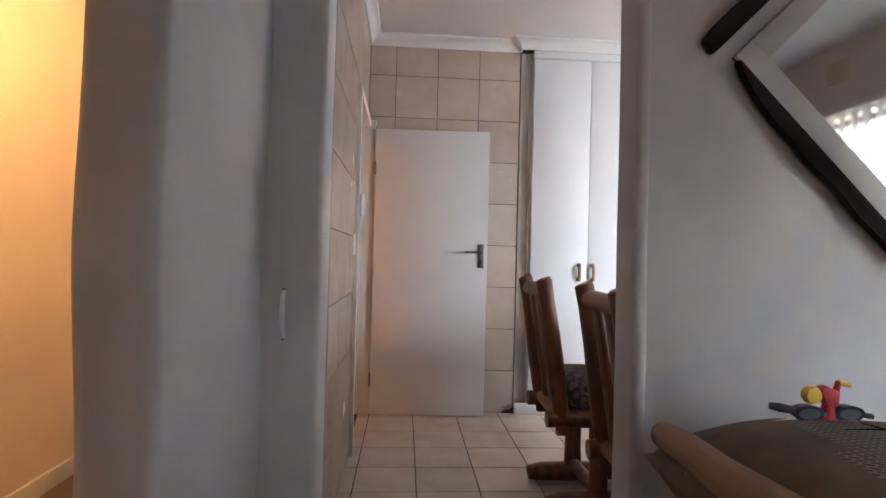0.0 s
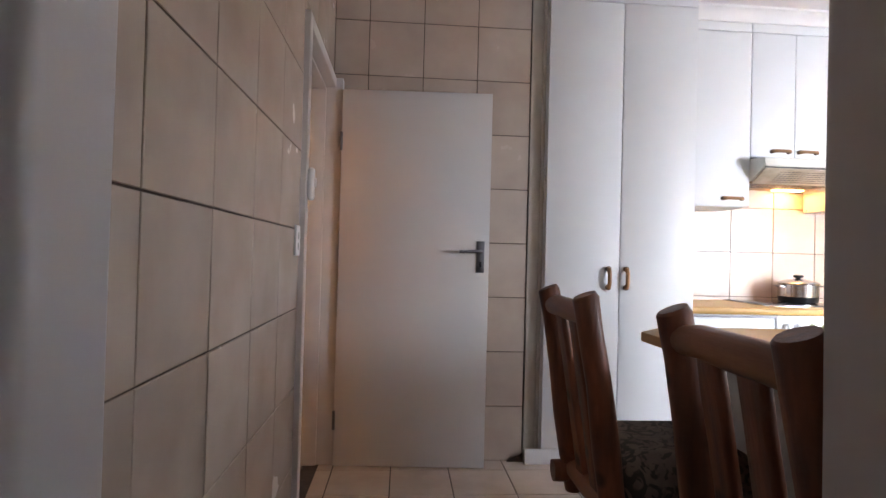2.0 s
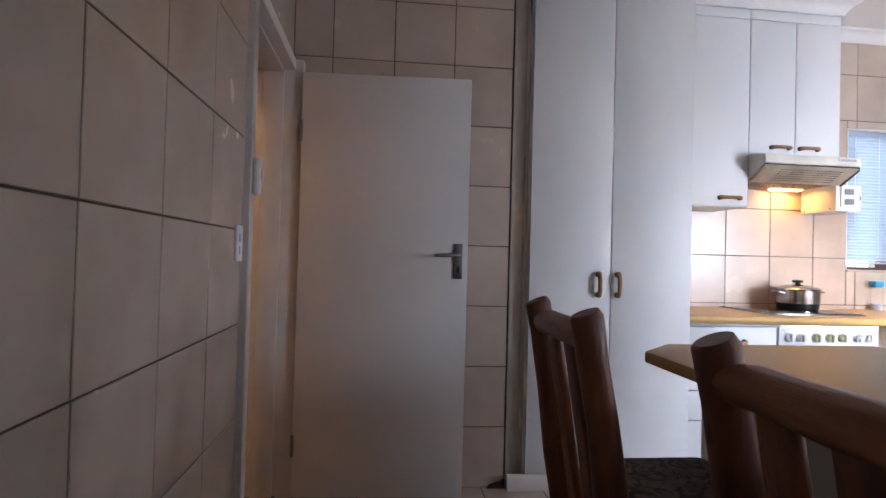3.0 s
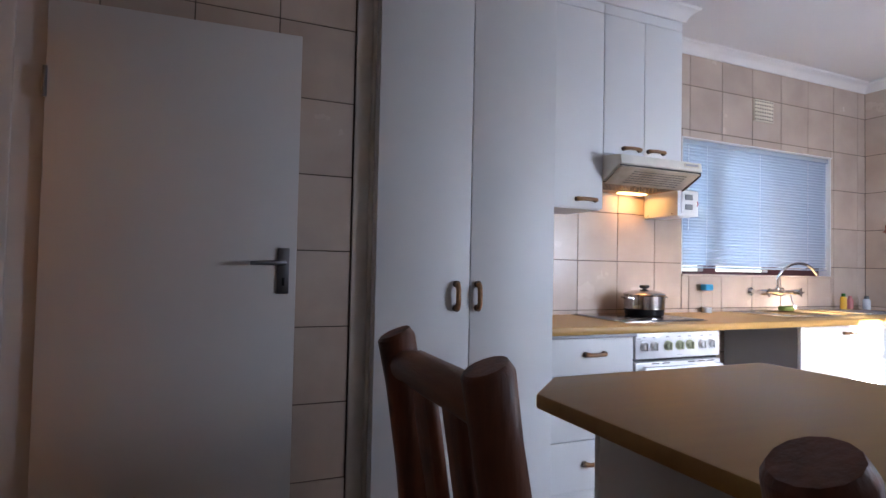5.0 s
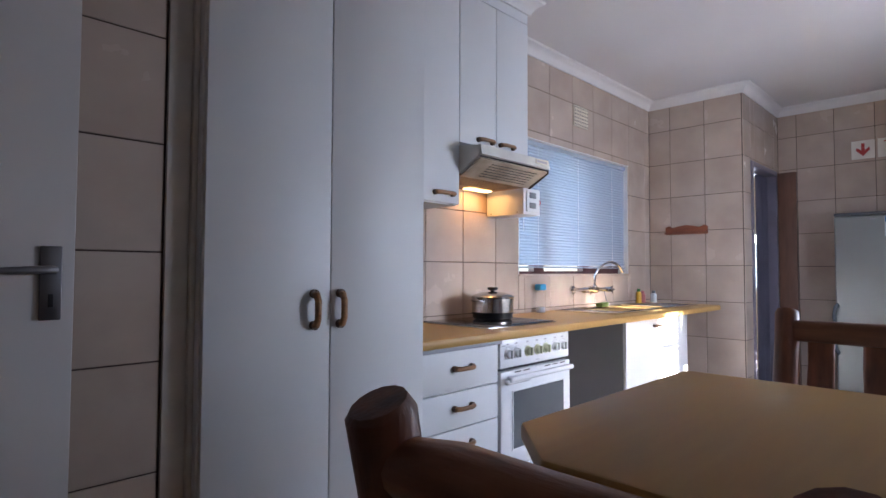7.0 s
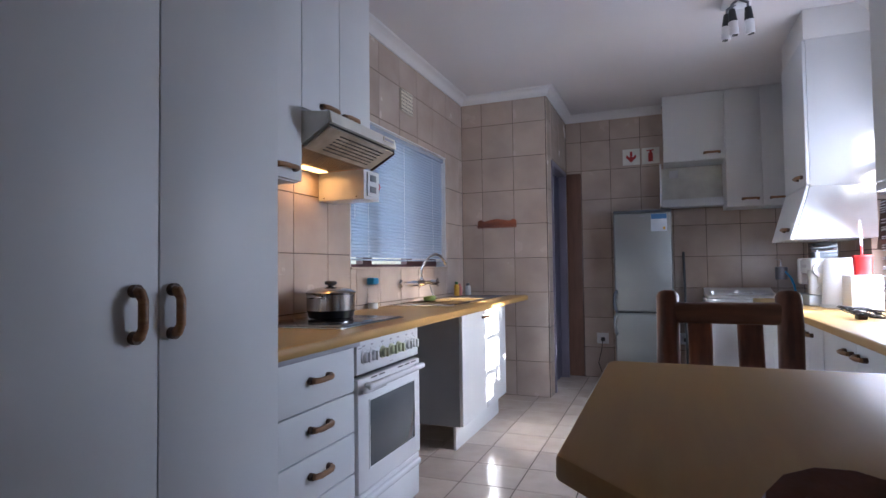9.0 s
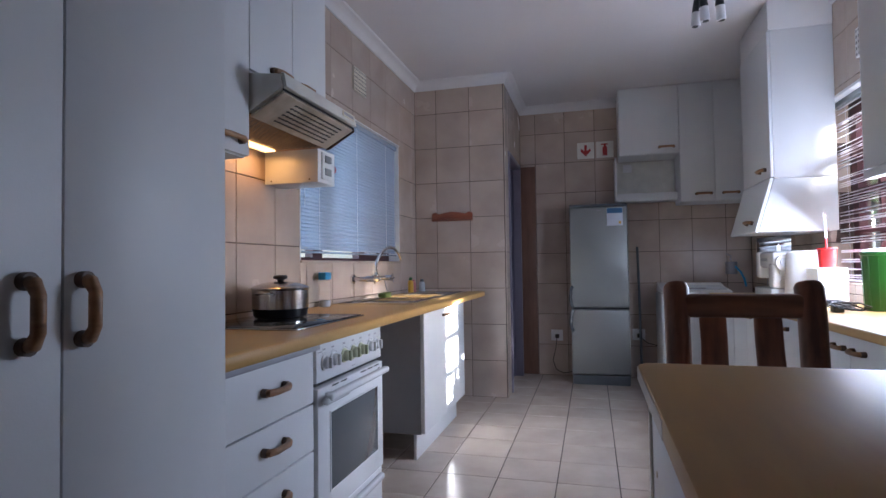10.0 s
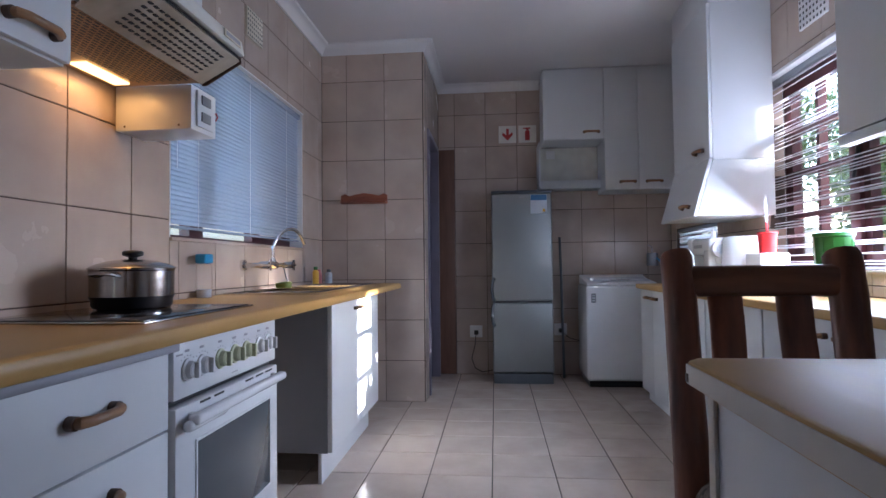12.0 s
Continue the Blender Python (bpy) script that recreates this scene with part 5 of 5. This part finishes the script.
def log_chair(half=0.188, slats_at=(-0.065, 0.065)):
    """A chair that faces +x, with its back's foot at the origin."""
    c = thing("log_chair", "rustic varnished log chair with a slatted back and dark floral seat", "chair", "log chairs round the breakfast counter")
    for s in (-1, 1):
        y = s * half
        pts = [(0.105, y * 0.98, 0.36), (0.09, y, 0.48), (0.07, y, 0.62), (0.045, y, 0.80), (0.02, y, 0.95), (0.004, y, 1.037), (0.0, y, 1.047)]
        b = tube(pts, [0.030, 0.036, 0.039, 0.036, 0.036, 0.037, 0.031], 14)
        part("back_post", rough_up(b, 0.004, 9, s), "log", c)
    part("top_rail", rough_up(squared(0.015 - half) if half < 0.18 else tube([(0.014, 0.023 - half, 0.985), (0.012, -0.09, 0.992), (0.012, 0, 0.99), (0.012, 0.09, 0.992), (0.014, half - 0.023, 0.985)], [0.030, 0.033, 0.034, 0.033, 0.030], 14), 0.003, 8), "lograil", c, "round varnished top rail")
    part("lower_rail", rough_up(tube([(0.098, -0.20, 0.44), (0.098, 0, 0.44), (0.098, 0.20, 0.44)], [0.03, 0.034, 0.03], 14), 0.003, 8), "lograil", c)
    for y in slats_at:
        b = rbox(-0.012, 0.012, y - 0.036, y + 0.036, 0, 1, 0.011, 3)
        bmesh.ops.subdivide_edges(b, edges=[e for e in b.edges if abs(e.verts[0].co.z - e.verts[1].co.z) > 0.5], cuts=5)
        for v in b.verts:
            t = v.co.z
            v.co = Vector((v.co.x + 0.096 - 0.082 * t, v.co.y, 0.45 + 0.525 * t))
        part("back_slat", rough_up(b, 0.003, 10, y), "log", c)
    for s in (-1, 1):
        y = s * 0.185
        part("seat_rail", rough_up(tube([(0.03, y, 0.425), (0.25, y, 0.425), (0.53, y, 0.425)], [0.036, 0.04, 0.036], 14), 0.003, 8, s), "log", c)
        part("leg_post", rough_up(tube([(0.27, y, 0.06), (0.27, y, 0.20), (0.27, y, 0.40)], [0.045, 0.04, 0.045], 14), 0.003, 8, s), "log", c)
        part("foot", rough_up(tube([(0.04, y, 0.048), (0.10, y, 0.052), (0.27, y, 0.055), (0.44, y, 0.052), (0.50, y, 0.048)], [0.036, 0.046, 0.05, 0.046, 0.036], 14), 0.003, 8, s), "log", c)
    part("stretcher", tube([(0.27, -0.185, 0.10), (0.27, 0.185, 0.10)], 0.03, 12), "log", c)
    part("front_rail", tube([(0.50, -0.20, 0.42), (0.50, 0.20, 0.42)], 0.032, 12), "lograil", c)
    b = rbox(0.12, 0.53, -0.20, 0.20, 0.455, 0.60, 0.055, 4)
    for v in b.verts:
        if v.co.z > 0.52:
            v.co.z += 0.025 * (1 - ((v.co.x - 0.32) / 0.21) ** 2) * (1 - (v.co.y / 0.2) ** 2)
    part("seat_cushion", b, "seatcloth", c, "dark floral seat pad")
    return c


chair = log_chair()
chair.matrix_basis = pose(0.485, 2.556, 0)
copy_thing(chair, pose(0.535, 1.80, 0, 0, 0, -2))
far_chair = log_chair(0.174, (-0.078, 0.066))
far_chair.matrix_basis = pose(2.245, 2.620, 0, 0, 0, 179)

# ---- living room side ----
mr = thing("wall_mirror", "diamond-hung mirror with white frame and dark driftwood strips", "mirror")
cx, cz, hw = 1.36, 1.685, 0.445
R45 = Matrix.Rotation(radians(45), 4, "Y")


def turned(bm):
    bm.transform(Matrix.Translation((cx, 1.372, cz)) @ R45)
    return bm


part("backing", turned(rbox(-hw, hw, -0.005, 0.0, -hw, hw)), "black", mr)
part("glass", turned(rbox(-hw + 0.06, hw - 0.06, -0.014, -0.009, -hw + 0.06, hw - 0.06)), "mirror", mr)
for a in ((-hw, hw, -hw, -hw + 0.066), (-hw, hw, hw - 0.066, hw), (-hw, -hw + 0.066, -hw + 0.066, hw - 0.066), (hw - 0.066, hw, -hw + 0.066, hw - 0.066)):
    part("frame", turned(rbox(a[0], a[1], -0.020, -0.006, a[2], a[3], 0.002)), "plaster", mr)
for k in range(4):
    b = rbox(-hw + 0.012, hw - 0.03, -0.032, -0.006, -hw - 0.052, -hw - 0.003, 0.006, 2)
    bmesh.ops.subdivide_edges(b, edges=[e for e in b.edges if abs(e.verts[0].co.x - e.verts[1].co.x) > 0.3], cuts=18)
    for v in b.verts:
        t = (v.co.x + hw) / (2 * hw)
        e = min(1, t / 0.16, (1 - t) / 0.05 if t < 1 else 0)
        if v.co.z < -hw - 0.02:
            v.co.z = -hw - 0.006 - max(0, e) * (0.044 + 0.010 * noise.noise(Vector((t * 9, k * 3.1, 0))))
    if k == 1:
        b.transform(Matrix.Translation((0.075, 0, -0.006)) @ Matrix.Diagonal((1, 1, 1.08, 1)))
    b.transform(Matrix.Rotation(radians(90 * k), 4, "Y"))
    part("driftwood_strip", turned(b), "drift", mr, "dark rough driftwood strip")

lc = thing("log_armchair", "pale log armchair rail with a patchwork cushion in brown cloth", "armchair")
part("arm_rail", rough_up(tube([(0.474, 1.19, 0.735), (0.475, 1.10, 0.738), (0.475, 0.95, 0.735), (0.50, 0.70, 0.73), (0.52, 0.35, 0.73)], [0.030, 0.036, 0.038, 0.038, 0.036], 16), 0.004, 7), "logpale", lc)
for y in (1.05, 0.45):
    part("arm_post", rough_up(tube([(0.50, y, 0.0), (0.495, y, 0.35), (0.49, y, 0.73)], [0.04, 0.038, 0.036], 14), 0.003, 7), "logpale", lc)
for y in (1.05, 0.45):
    part("seat_log", tube([(0.48, y, 0.32), (1.28, y, 0.32)], 0.035, 14), "logpale", lc)
for x in (1.27,):
    for y in (1.05, 0.45):
        part("arm_post", tube([(x, y, 0.0), (x, y, 0.73)], 0.038, 14), "logpale", lc)
b = rbox(0.52, 1.25, 0.42, 1.10, 0.345, 0.52, 0.05, 4)
part("seat_cushion", b, "taupe", lc, "thick brown seat cushion")
base(lc)


def pillow(x0, x1, y0, y1, z, h):
    bm = bmesh.new()
    N = 20
    grid = {}
    for s in (0, 1):
        for i in range(N + 1):
            for j in range(N + 1):
                u, v = i / N * 2 - 1, j / N * 2 - 1
                t = max(0.0, (1 - abs(u) ** 2.6) * (1 - abs(v) ** 2.6)) ** 0.55
                if t < 1e-6 and s:
                    grid[s, i, j] = grid[0, i, j]
                    continue
                grid[s, i, j] = bm.verts.new((x0 + (x1 - x0) * (u * (1 - 0.04 * v * v) + 1) / 2, y0 + (y1 - y0) * (v * (1 - 0.04 * u * u) + 1) / 2, z + (h / 2) * (1 + (t if s else -t))))
    for s in (0, 1):
        for i in range(N):
            for j in range(N):
                f = [grid[s, i, j], grid[s, i + 1, j], grid[s, i + 1, j + 1], grid[s, i, j + 1]]
                bm.faces.new(f if s else f[::-1])
    return bm


pl = thing("patchwork_cushion", "large puffed patchwork cushion of taupe and dark patterned cloth", "cushion")
part("cover", pillow(0.44, 1.18, 0.55, 1.27, 0.52, 0.295), "geocloth", pl)
b = pillow(0.438, 1.182, 0.548, 1.272, 0.516, 0.305)
bmesh.ops.delete(b, geom=[v for v in b.verts if not v.co.x < 0.605 + 0.18 * (v.co.y - 0.55)], context="VERTS")
part("taupe_patch", b, "taupe", pl, "plain taupe patch")
for a, c in (((0.52, 1.0), (0.82, 0.98)), ((0.82, 0.98), (0.84, 1.22)), ((0.66, 0.62), (0.70, 1.2)), ((0.84, 0.98), (1.16, 0.9))):
    pts = []
    for k in range(9):
        x, y = a[0] + (c[0] - a[0]) * k / 8, a[1] + (c[1] - a[1]) * k / 8
        u, v = (x - 0.50) / 0.34 - 1, (y - 0.55) / 0.345 - 1
        t = max(0.0, (1 - abs(u) ** 2.6) * (1 - abs(v) ** 2.6)) ** 0.55
        pts.append((x, y, 0.52 + 0.1475 * (1 + t) + 0.001))
    part("piping", tube(pts, 0.003, 6), "drift", pl, "dark seam piping")
base(pl)

ty = thing("toy", "small red and yellow plastic toy riding on grey-blue swimming goggles", "toy")
gx, gy, gz = 0.795, 1.10, 0.796
for dx in (-0.048, 0.044):
    b = tube([(gx + dx, gy - 0.012, gz + 0.018), (gx + dx, gy + 0.012, gz + 0.020)], [0.030, 0.026], 22)
    b.transform(Matrix.Translation((gx + dx, gy, gz + 0.018)) @ Matrix.Diagonal((1.15, 1, 0.62, 1)) @ Matrix.Translation((-gx - dx, -gy, -gz - 0.018)))
    gl = part("goggle_lens", b, "goggle", ty, "grey-blue goggle cup")
    b = tube([(gx + dx, gy - 0.0135, gz + 0.018), (gx + dx, gy - 0.0125, gz + 0.018)], 0.021, 22)
    b.transform(Matrix.Translation((gx + dx, gy, gz + 0.018)) @ Matrix.Diagonal((1.15, 1, 0.55, 1)) @ Matrix.Translation((-gx - dx, -gy, -gz - 0.018)))
    part("lens_face", b, "ovenglass", gl)
part("nose_bridge", tube([(gx - 0.018, gy - 0.006, gz + 0.016), (gx + 0.016, gy - 0.006, gz + 0.016)], 0.005, 8), "blue", ty, "blue nose bridge")
part("goggle_strap", tube([(gx - 0.125, gy + 0.01, gz + 0.030), (gx - 0.105, gy, gz + 0.028), (gx - 0.07, gy, gz + 0.022)], [0.007, 0.010, 0.008], 10), "goggle", ty)
part("goggle_strap", tube([(gx + 0.07, gy, gz + 0.016), (gx + 0.105, gy, gz + 0.010)], 0.006, 10), "goggle", ty)
part("stand", tube([(gx, gy, gz + 0.0), (gx + 0.004, gy, gz + 0.04)], [0.018, 0.012], 12), "red", ty)
part("body", prism([(gx - 0.022, gz + 0.072), (gx - 0.006, gz + 0.078), (gx + 0.022, gz + 0.064), (gx + 0.020, gz + 0.036), (gx + 0.006, gz + 0.026), (gx - 0.010, gz + 0.040)], "y", gy - 0.012, gy + 0.012, 0.003), "red", ty)
part("wheel", lathe([(0, 0), (0.017, 0.002), (0.020, 0.008), (0.020, 0.018), (0.017, 0.024), (0, 0.026)], (0, 0, 0), 20), "yellow", ty, "yellow wheel")
ty.children[-1].data.transform(Matrix.Translation((gx - 0.036, gy + 0.013, gz + 0.056)) @ Matrix.Rotation(radians(90), 4, "X"))
part("neck", tube([(gx + 0.018, gy, gz + 0.055), (gx + 0.026, gy, gz + 0.086)], [0.008, 0.006], 10), "red", ty)
part("handlebar", tube([(gx + 0.026, gy, gz + 0.084), (gx + 0.052, gy, gz + 0.078)], 0.0065, 10), "yellow", ty, "yellow bar")
base(ty)

# living room window and its blinds, seen in the mirror
vb = thing("vertical_blind", "pale fabric vertical blinds across the living room window", "blind")
part("headrail", rbox(2.905, 2.945, -2.35, 1.05, 2.22, 2.26, 0.003), "slatdark", vb)
sl = rbox(-0.001, 0.001, -0.06, 0.06, -1.38, 0, 0)
me = bpy.data.meshes.new("vane")
sl.to_mesh(me)
sl.free()
me.materials.append(M["vblind"])
for k in range(32):
    ob = new("vane", me)
    ob.parent = vb
    ob.matrix_basis = pose(2.925, -2.28 + k * 0.105, 2.22, 0, 0, 20 + random.uniform(-4, 4))
x0, x1, z0, z1 = WIN_L
w5 = tagged(new("window_5"), "living room window frame behind the vertical blinds", kind="structure")
fr = part("window_frame", sheet(x0, x1, z0, z1, 0, 1, [(x0 + 0.06 + k * 1.06, x0 + 1.05 + k * 1.06, z0 + 0.06, z1 - 0.06) for k in range(3)]), "redframe", w5)
for v in fr.data.vertices:
    v.co = Vector((3.06 + v.co.z * 0.04, v.co.x, v.co.y))
hk2 = thing("wall_hook", "dark metal hook high on the living room wall", "hook")
part("plate", rbox(2.942, 2.949, -0.42, -0.38, 2.50, 2.56, 0.002), "black", hk2)
part("hook", tube([(2.942, -0.40, 2.55), (2.92, -0.40, 2.545), (2.91, -0.40, 2.515), (2.925, -0.40, 2.50)], 0.006, 8), "black", hk2)
base(hk2)
vent("air_vent", "cream air brick high on the living room wall", "x", 2.95, -0.98, 2.53, 0.22, 0.17, 6, 5)

# ---- outside ----
structure("ground", rbox(-60, 60, -60, 60, -0.35, -0.25), "ground", "dry garden ground")
structure("garden_wall", rbox(3.5, 16, -7.2, -7.0, -0.25, 1.7), "gwall", "pale plastered garden wall")
structure("garden_wall_east", rbox(15.8, 16, -7.0, 8, -0.25, 1.9), "gwall", "pale plastered garden wall")


def tree(x, y, h, spread, seed, n=2600, clip=(-99, 99), low=0.0):
    r = random.Random(seed)
    t = thing("garden_tree", "leafy tree outside the kitchen window, added for the view or to block sun", "tree")
    part("trunk", rough_up(tube([(x, y, -0.25), (x + 0.05, y, h * 0.3), (x - 0.05, y + 0.05, h * 0.6)], [0.13, 0.10, 0.06], 12), 0.01, 4), "bark", t)
    tips = []
    for k in range(9):
        a, e = r.uniform(0, 6.28), r.uniform(0.3, 1.0)
        s = Vector((x, y, h * r.uniform(0.28, 0.55)))
        p = s + Vector((math.cos(a), math.sin(a), e)) * spread * r.uniform(0.5, 0.85)
        part("limb", tube([s, (s + p) / 2 + Vector((0, 0, 0.08)), p], [0.05, 0.03, 0.012], 8), "bark", t)
        tips += [p, (s + p * 2) / 3]
    vs, fs = [], []
    for k in range(n):
        c = r.choice(tips) + Vector([r.gauss(0, spread * 0.24) for _ in range(3)])
        u = Vector([r.gauss(0, 1) for _ in range(3)]).normalized()
        w = u.orthogonal().normalized()
        L, W = r.uniform(0.05, 0.10), r.uniform(0.02, 0.035)
        if not clip[0] < c.x < clip[1] or c.z < low:
            continue
        i = len(vs)
        vs += [c - u * L, c + w * W, c + u * L, c - w * W]
        fs.append((i, i + 1, i + 2, i + 3))
    me = bpy.data.meshes.new("crown")
    me.from_pydata([tuple(v) for v in vs], [], fs)
    me.materials.append(M["leaf"])
    ob = new("crown", me)
    ob.parent = t
    tagged(ob, kind="stuff")
    return base(t)


# First three trees are out of view, added with clipped crowns to block sun.
tree(3.35, -2.7, 4.2, 1.1, 5, 9000, (2.7, 3.52))
tree(3.9, -4.4, 6.8, 1.4, 6, 22000, (2.5, 3.44), 3.70)
tree(5.5, -3.2, 4.2, 1.0, 7, 6000, (4.6, 6.5))
tree(9.6, -4.0, 4.6, 1.5, 8, 9000)
tree(7.6, -1.9, 3.6, 0.9, 21, 5000, (6.3, 9.5))
tree(13.4, -2.6, 6.6, 1.9, 12, 11000)
tree(12.0, -5.6, 5.6, 1.9, 31, 9000)
tree(17.5, -8.6, 8.5, 1.8, 13, 6000)


# ---- tiles, last ----
TILES = {}


def tile_mesh(u, v, d, material):
    key = (round(u, 3), round(v, 3), d, material)
    if key not in TILES:
        bm = rbox(-u / 2, u / 2, -v / 2, v / 2, -d, 0)
        topf = [e for e in bm.edges if all(w.co.z > -1e-6 for w in e.verts)]
        bmesh.ops.bevel(bm, geom=topf, offset=0.0015, segments=1, affect="EDGES")
        me = bpy.data.meshes.new("tile")
        bm.to_mesh(me)
        bm.free()
        me.materials.append(M[material])
        TILES[key] = me
    return TILES[key]


def cut(rect, holes):
    """What is left of a rectangle (u0, u1, v0, v1) outside the holes, as rectangles."""
    out = [rect]
    for h in holes:
        nxt = []
        for a, b, c, d in out:
            if h[0] >= b or h[1] <= a or h[2] >= d or h[3] <= c:
                nxt.append((a, b, c, d))
                continue
            if h[0] > a:
                nxt.append((a, h[0], c, d))
            if h[1] < b:
                nxt.append((h[1], b, c, d))
            lo, hi = max(a, h[0]), min(b, h[1])
            if h[2] > c:
                nxt.append((lo, hi, c, h[2]))
            if h[3] < d:
                nxt.append((lo, hi, h[3], d))
        out = nxt
    return out


def tiled(parent, place, u0, u1, v0, v1, pu, pv, ou, ov, holes=(), material="tile", gap=0.0022, depth=0.006):
    """Tiles of pu by pv over u0..u1 by v0..v1, with a joint at ou and at ov. place(u, v) gives a pose whose z leaves the face."""
    i0, j0 = math.floor((u0 - ou) / pu), math.floor((v0 - ov) / pv)
    for i in range(i0, i0 + int((u1 - u0) / pu) + 3):
        for j in range(j0, j0 + int((v1 - v0) / pv) + 3):
            r = (max(u0, ou + i * pu), min(u1, ou + (i + 1) * pu), max(v0, ov + j * pv), min(v1, ov + (j + 1) * pv))
            if r[1] - r[0] < 0.012 or r[3] - r[2] < 0.012:
                continue
            for a, b, c, d in cut(r, holes):
                if b - a < 0.012 or d - c < 0.012:
                    continue
                ob = new("tile", tile_mesh(b - a - 2 * gap, d - c - 2 * gap, depth, material))
                ob.parent = parent
                ob.matrix_basis = place((a + b) / 2, (c + d) / 2) @ pose(0, 0, random.uniform(-0.0004, 0.0004), random.uniform(-0.12, 0.12), random.uniform(-0.12, 0.12), 0)


def face(axis, at, sign):
    """Poses on a wall across the axis whose face looks towards sign."""
    if axis == "x":
        cols = ((0, 1, 0), (0, 0, 1), (1, 0, 0)) if sign > 0 else ((0, -1, 0), (0, 0, 1), (-1, 0, 0))
    else:
        cols = ((-1, 0, 0), (0, 0, 1), (0, 1, 0)) if sign > 0 else ((1, 0, 0), (0, 0, 1), (0, -1, 0))
    rot = Matrix(cols).transposed().to_4x4()
    return lambda u, v: Matrix.Translation((at, u, v) if axis == "x" else (u, at, v)) @ rot


TOP = CEIL - 0.02
tiled(wall_west, face("x", XW, 1), 1.57, YN1, 0, TOP, 0.322, 0.3055, 1.775, 0.009, [(3.08, 3.965, 0, 2.10)])
tiled(wall_door, face("y", YN1, -1), XW, 0.6945, 0, TOP, P, P, 0.077, 0)
tiled(wall_north, face("y", YN, -1), 1.66, XC, 0, TOP, P, P, 2.24, 0, [WIN_N])
tiled(wall_pier, face("x", XC, -1), YC, YN, 0, TOP, P * 0.97, P, 4.335, 0)
tiled(wall_pier, face("y", YC, -1), XC, XC + 0.19, 0, TOP, P, P, XC, 0)
tiled(wall_ne, face("y", YC, -1), XC + 0.2, XE, 0, TOP, P, P, XC, 0, [(5.28, 6.06, 0, 2.12)])
tiled(wall_east, face("x", XE, -1), YS, YC, 0, TOP, 0.294, P, 3.575, 0)
tiled(wall_south, face("y", YS, 1), 1.0, XE, 0.87, TOP, P, P, 4.39, 0, [WIN_S, WIN_S2])
for x, s in ((4.39, -1), (3.07, 1)):
    tiled(wall_south, face("x", x, s), YS - 0.12, YS, 0.98, 2.08, P, P, YS, 0)
floor = bpy.data.objects["floor"]
tiled(floor, lambda u, v: pose(u, v, 0), XW - 0.02, XE, 1.50, YC + 0.9, 0.309, 0.306, 0.263, 2.924, [(1.66, 3.457, 4.5, 6), (XC + 0.004, 7, 3.87, 7)], "floortile", 0.0025)
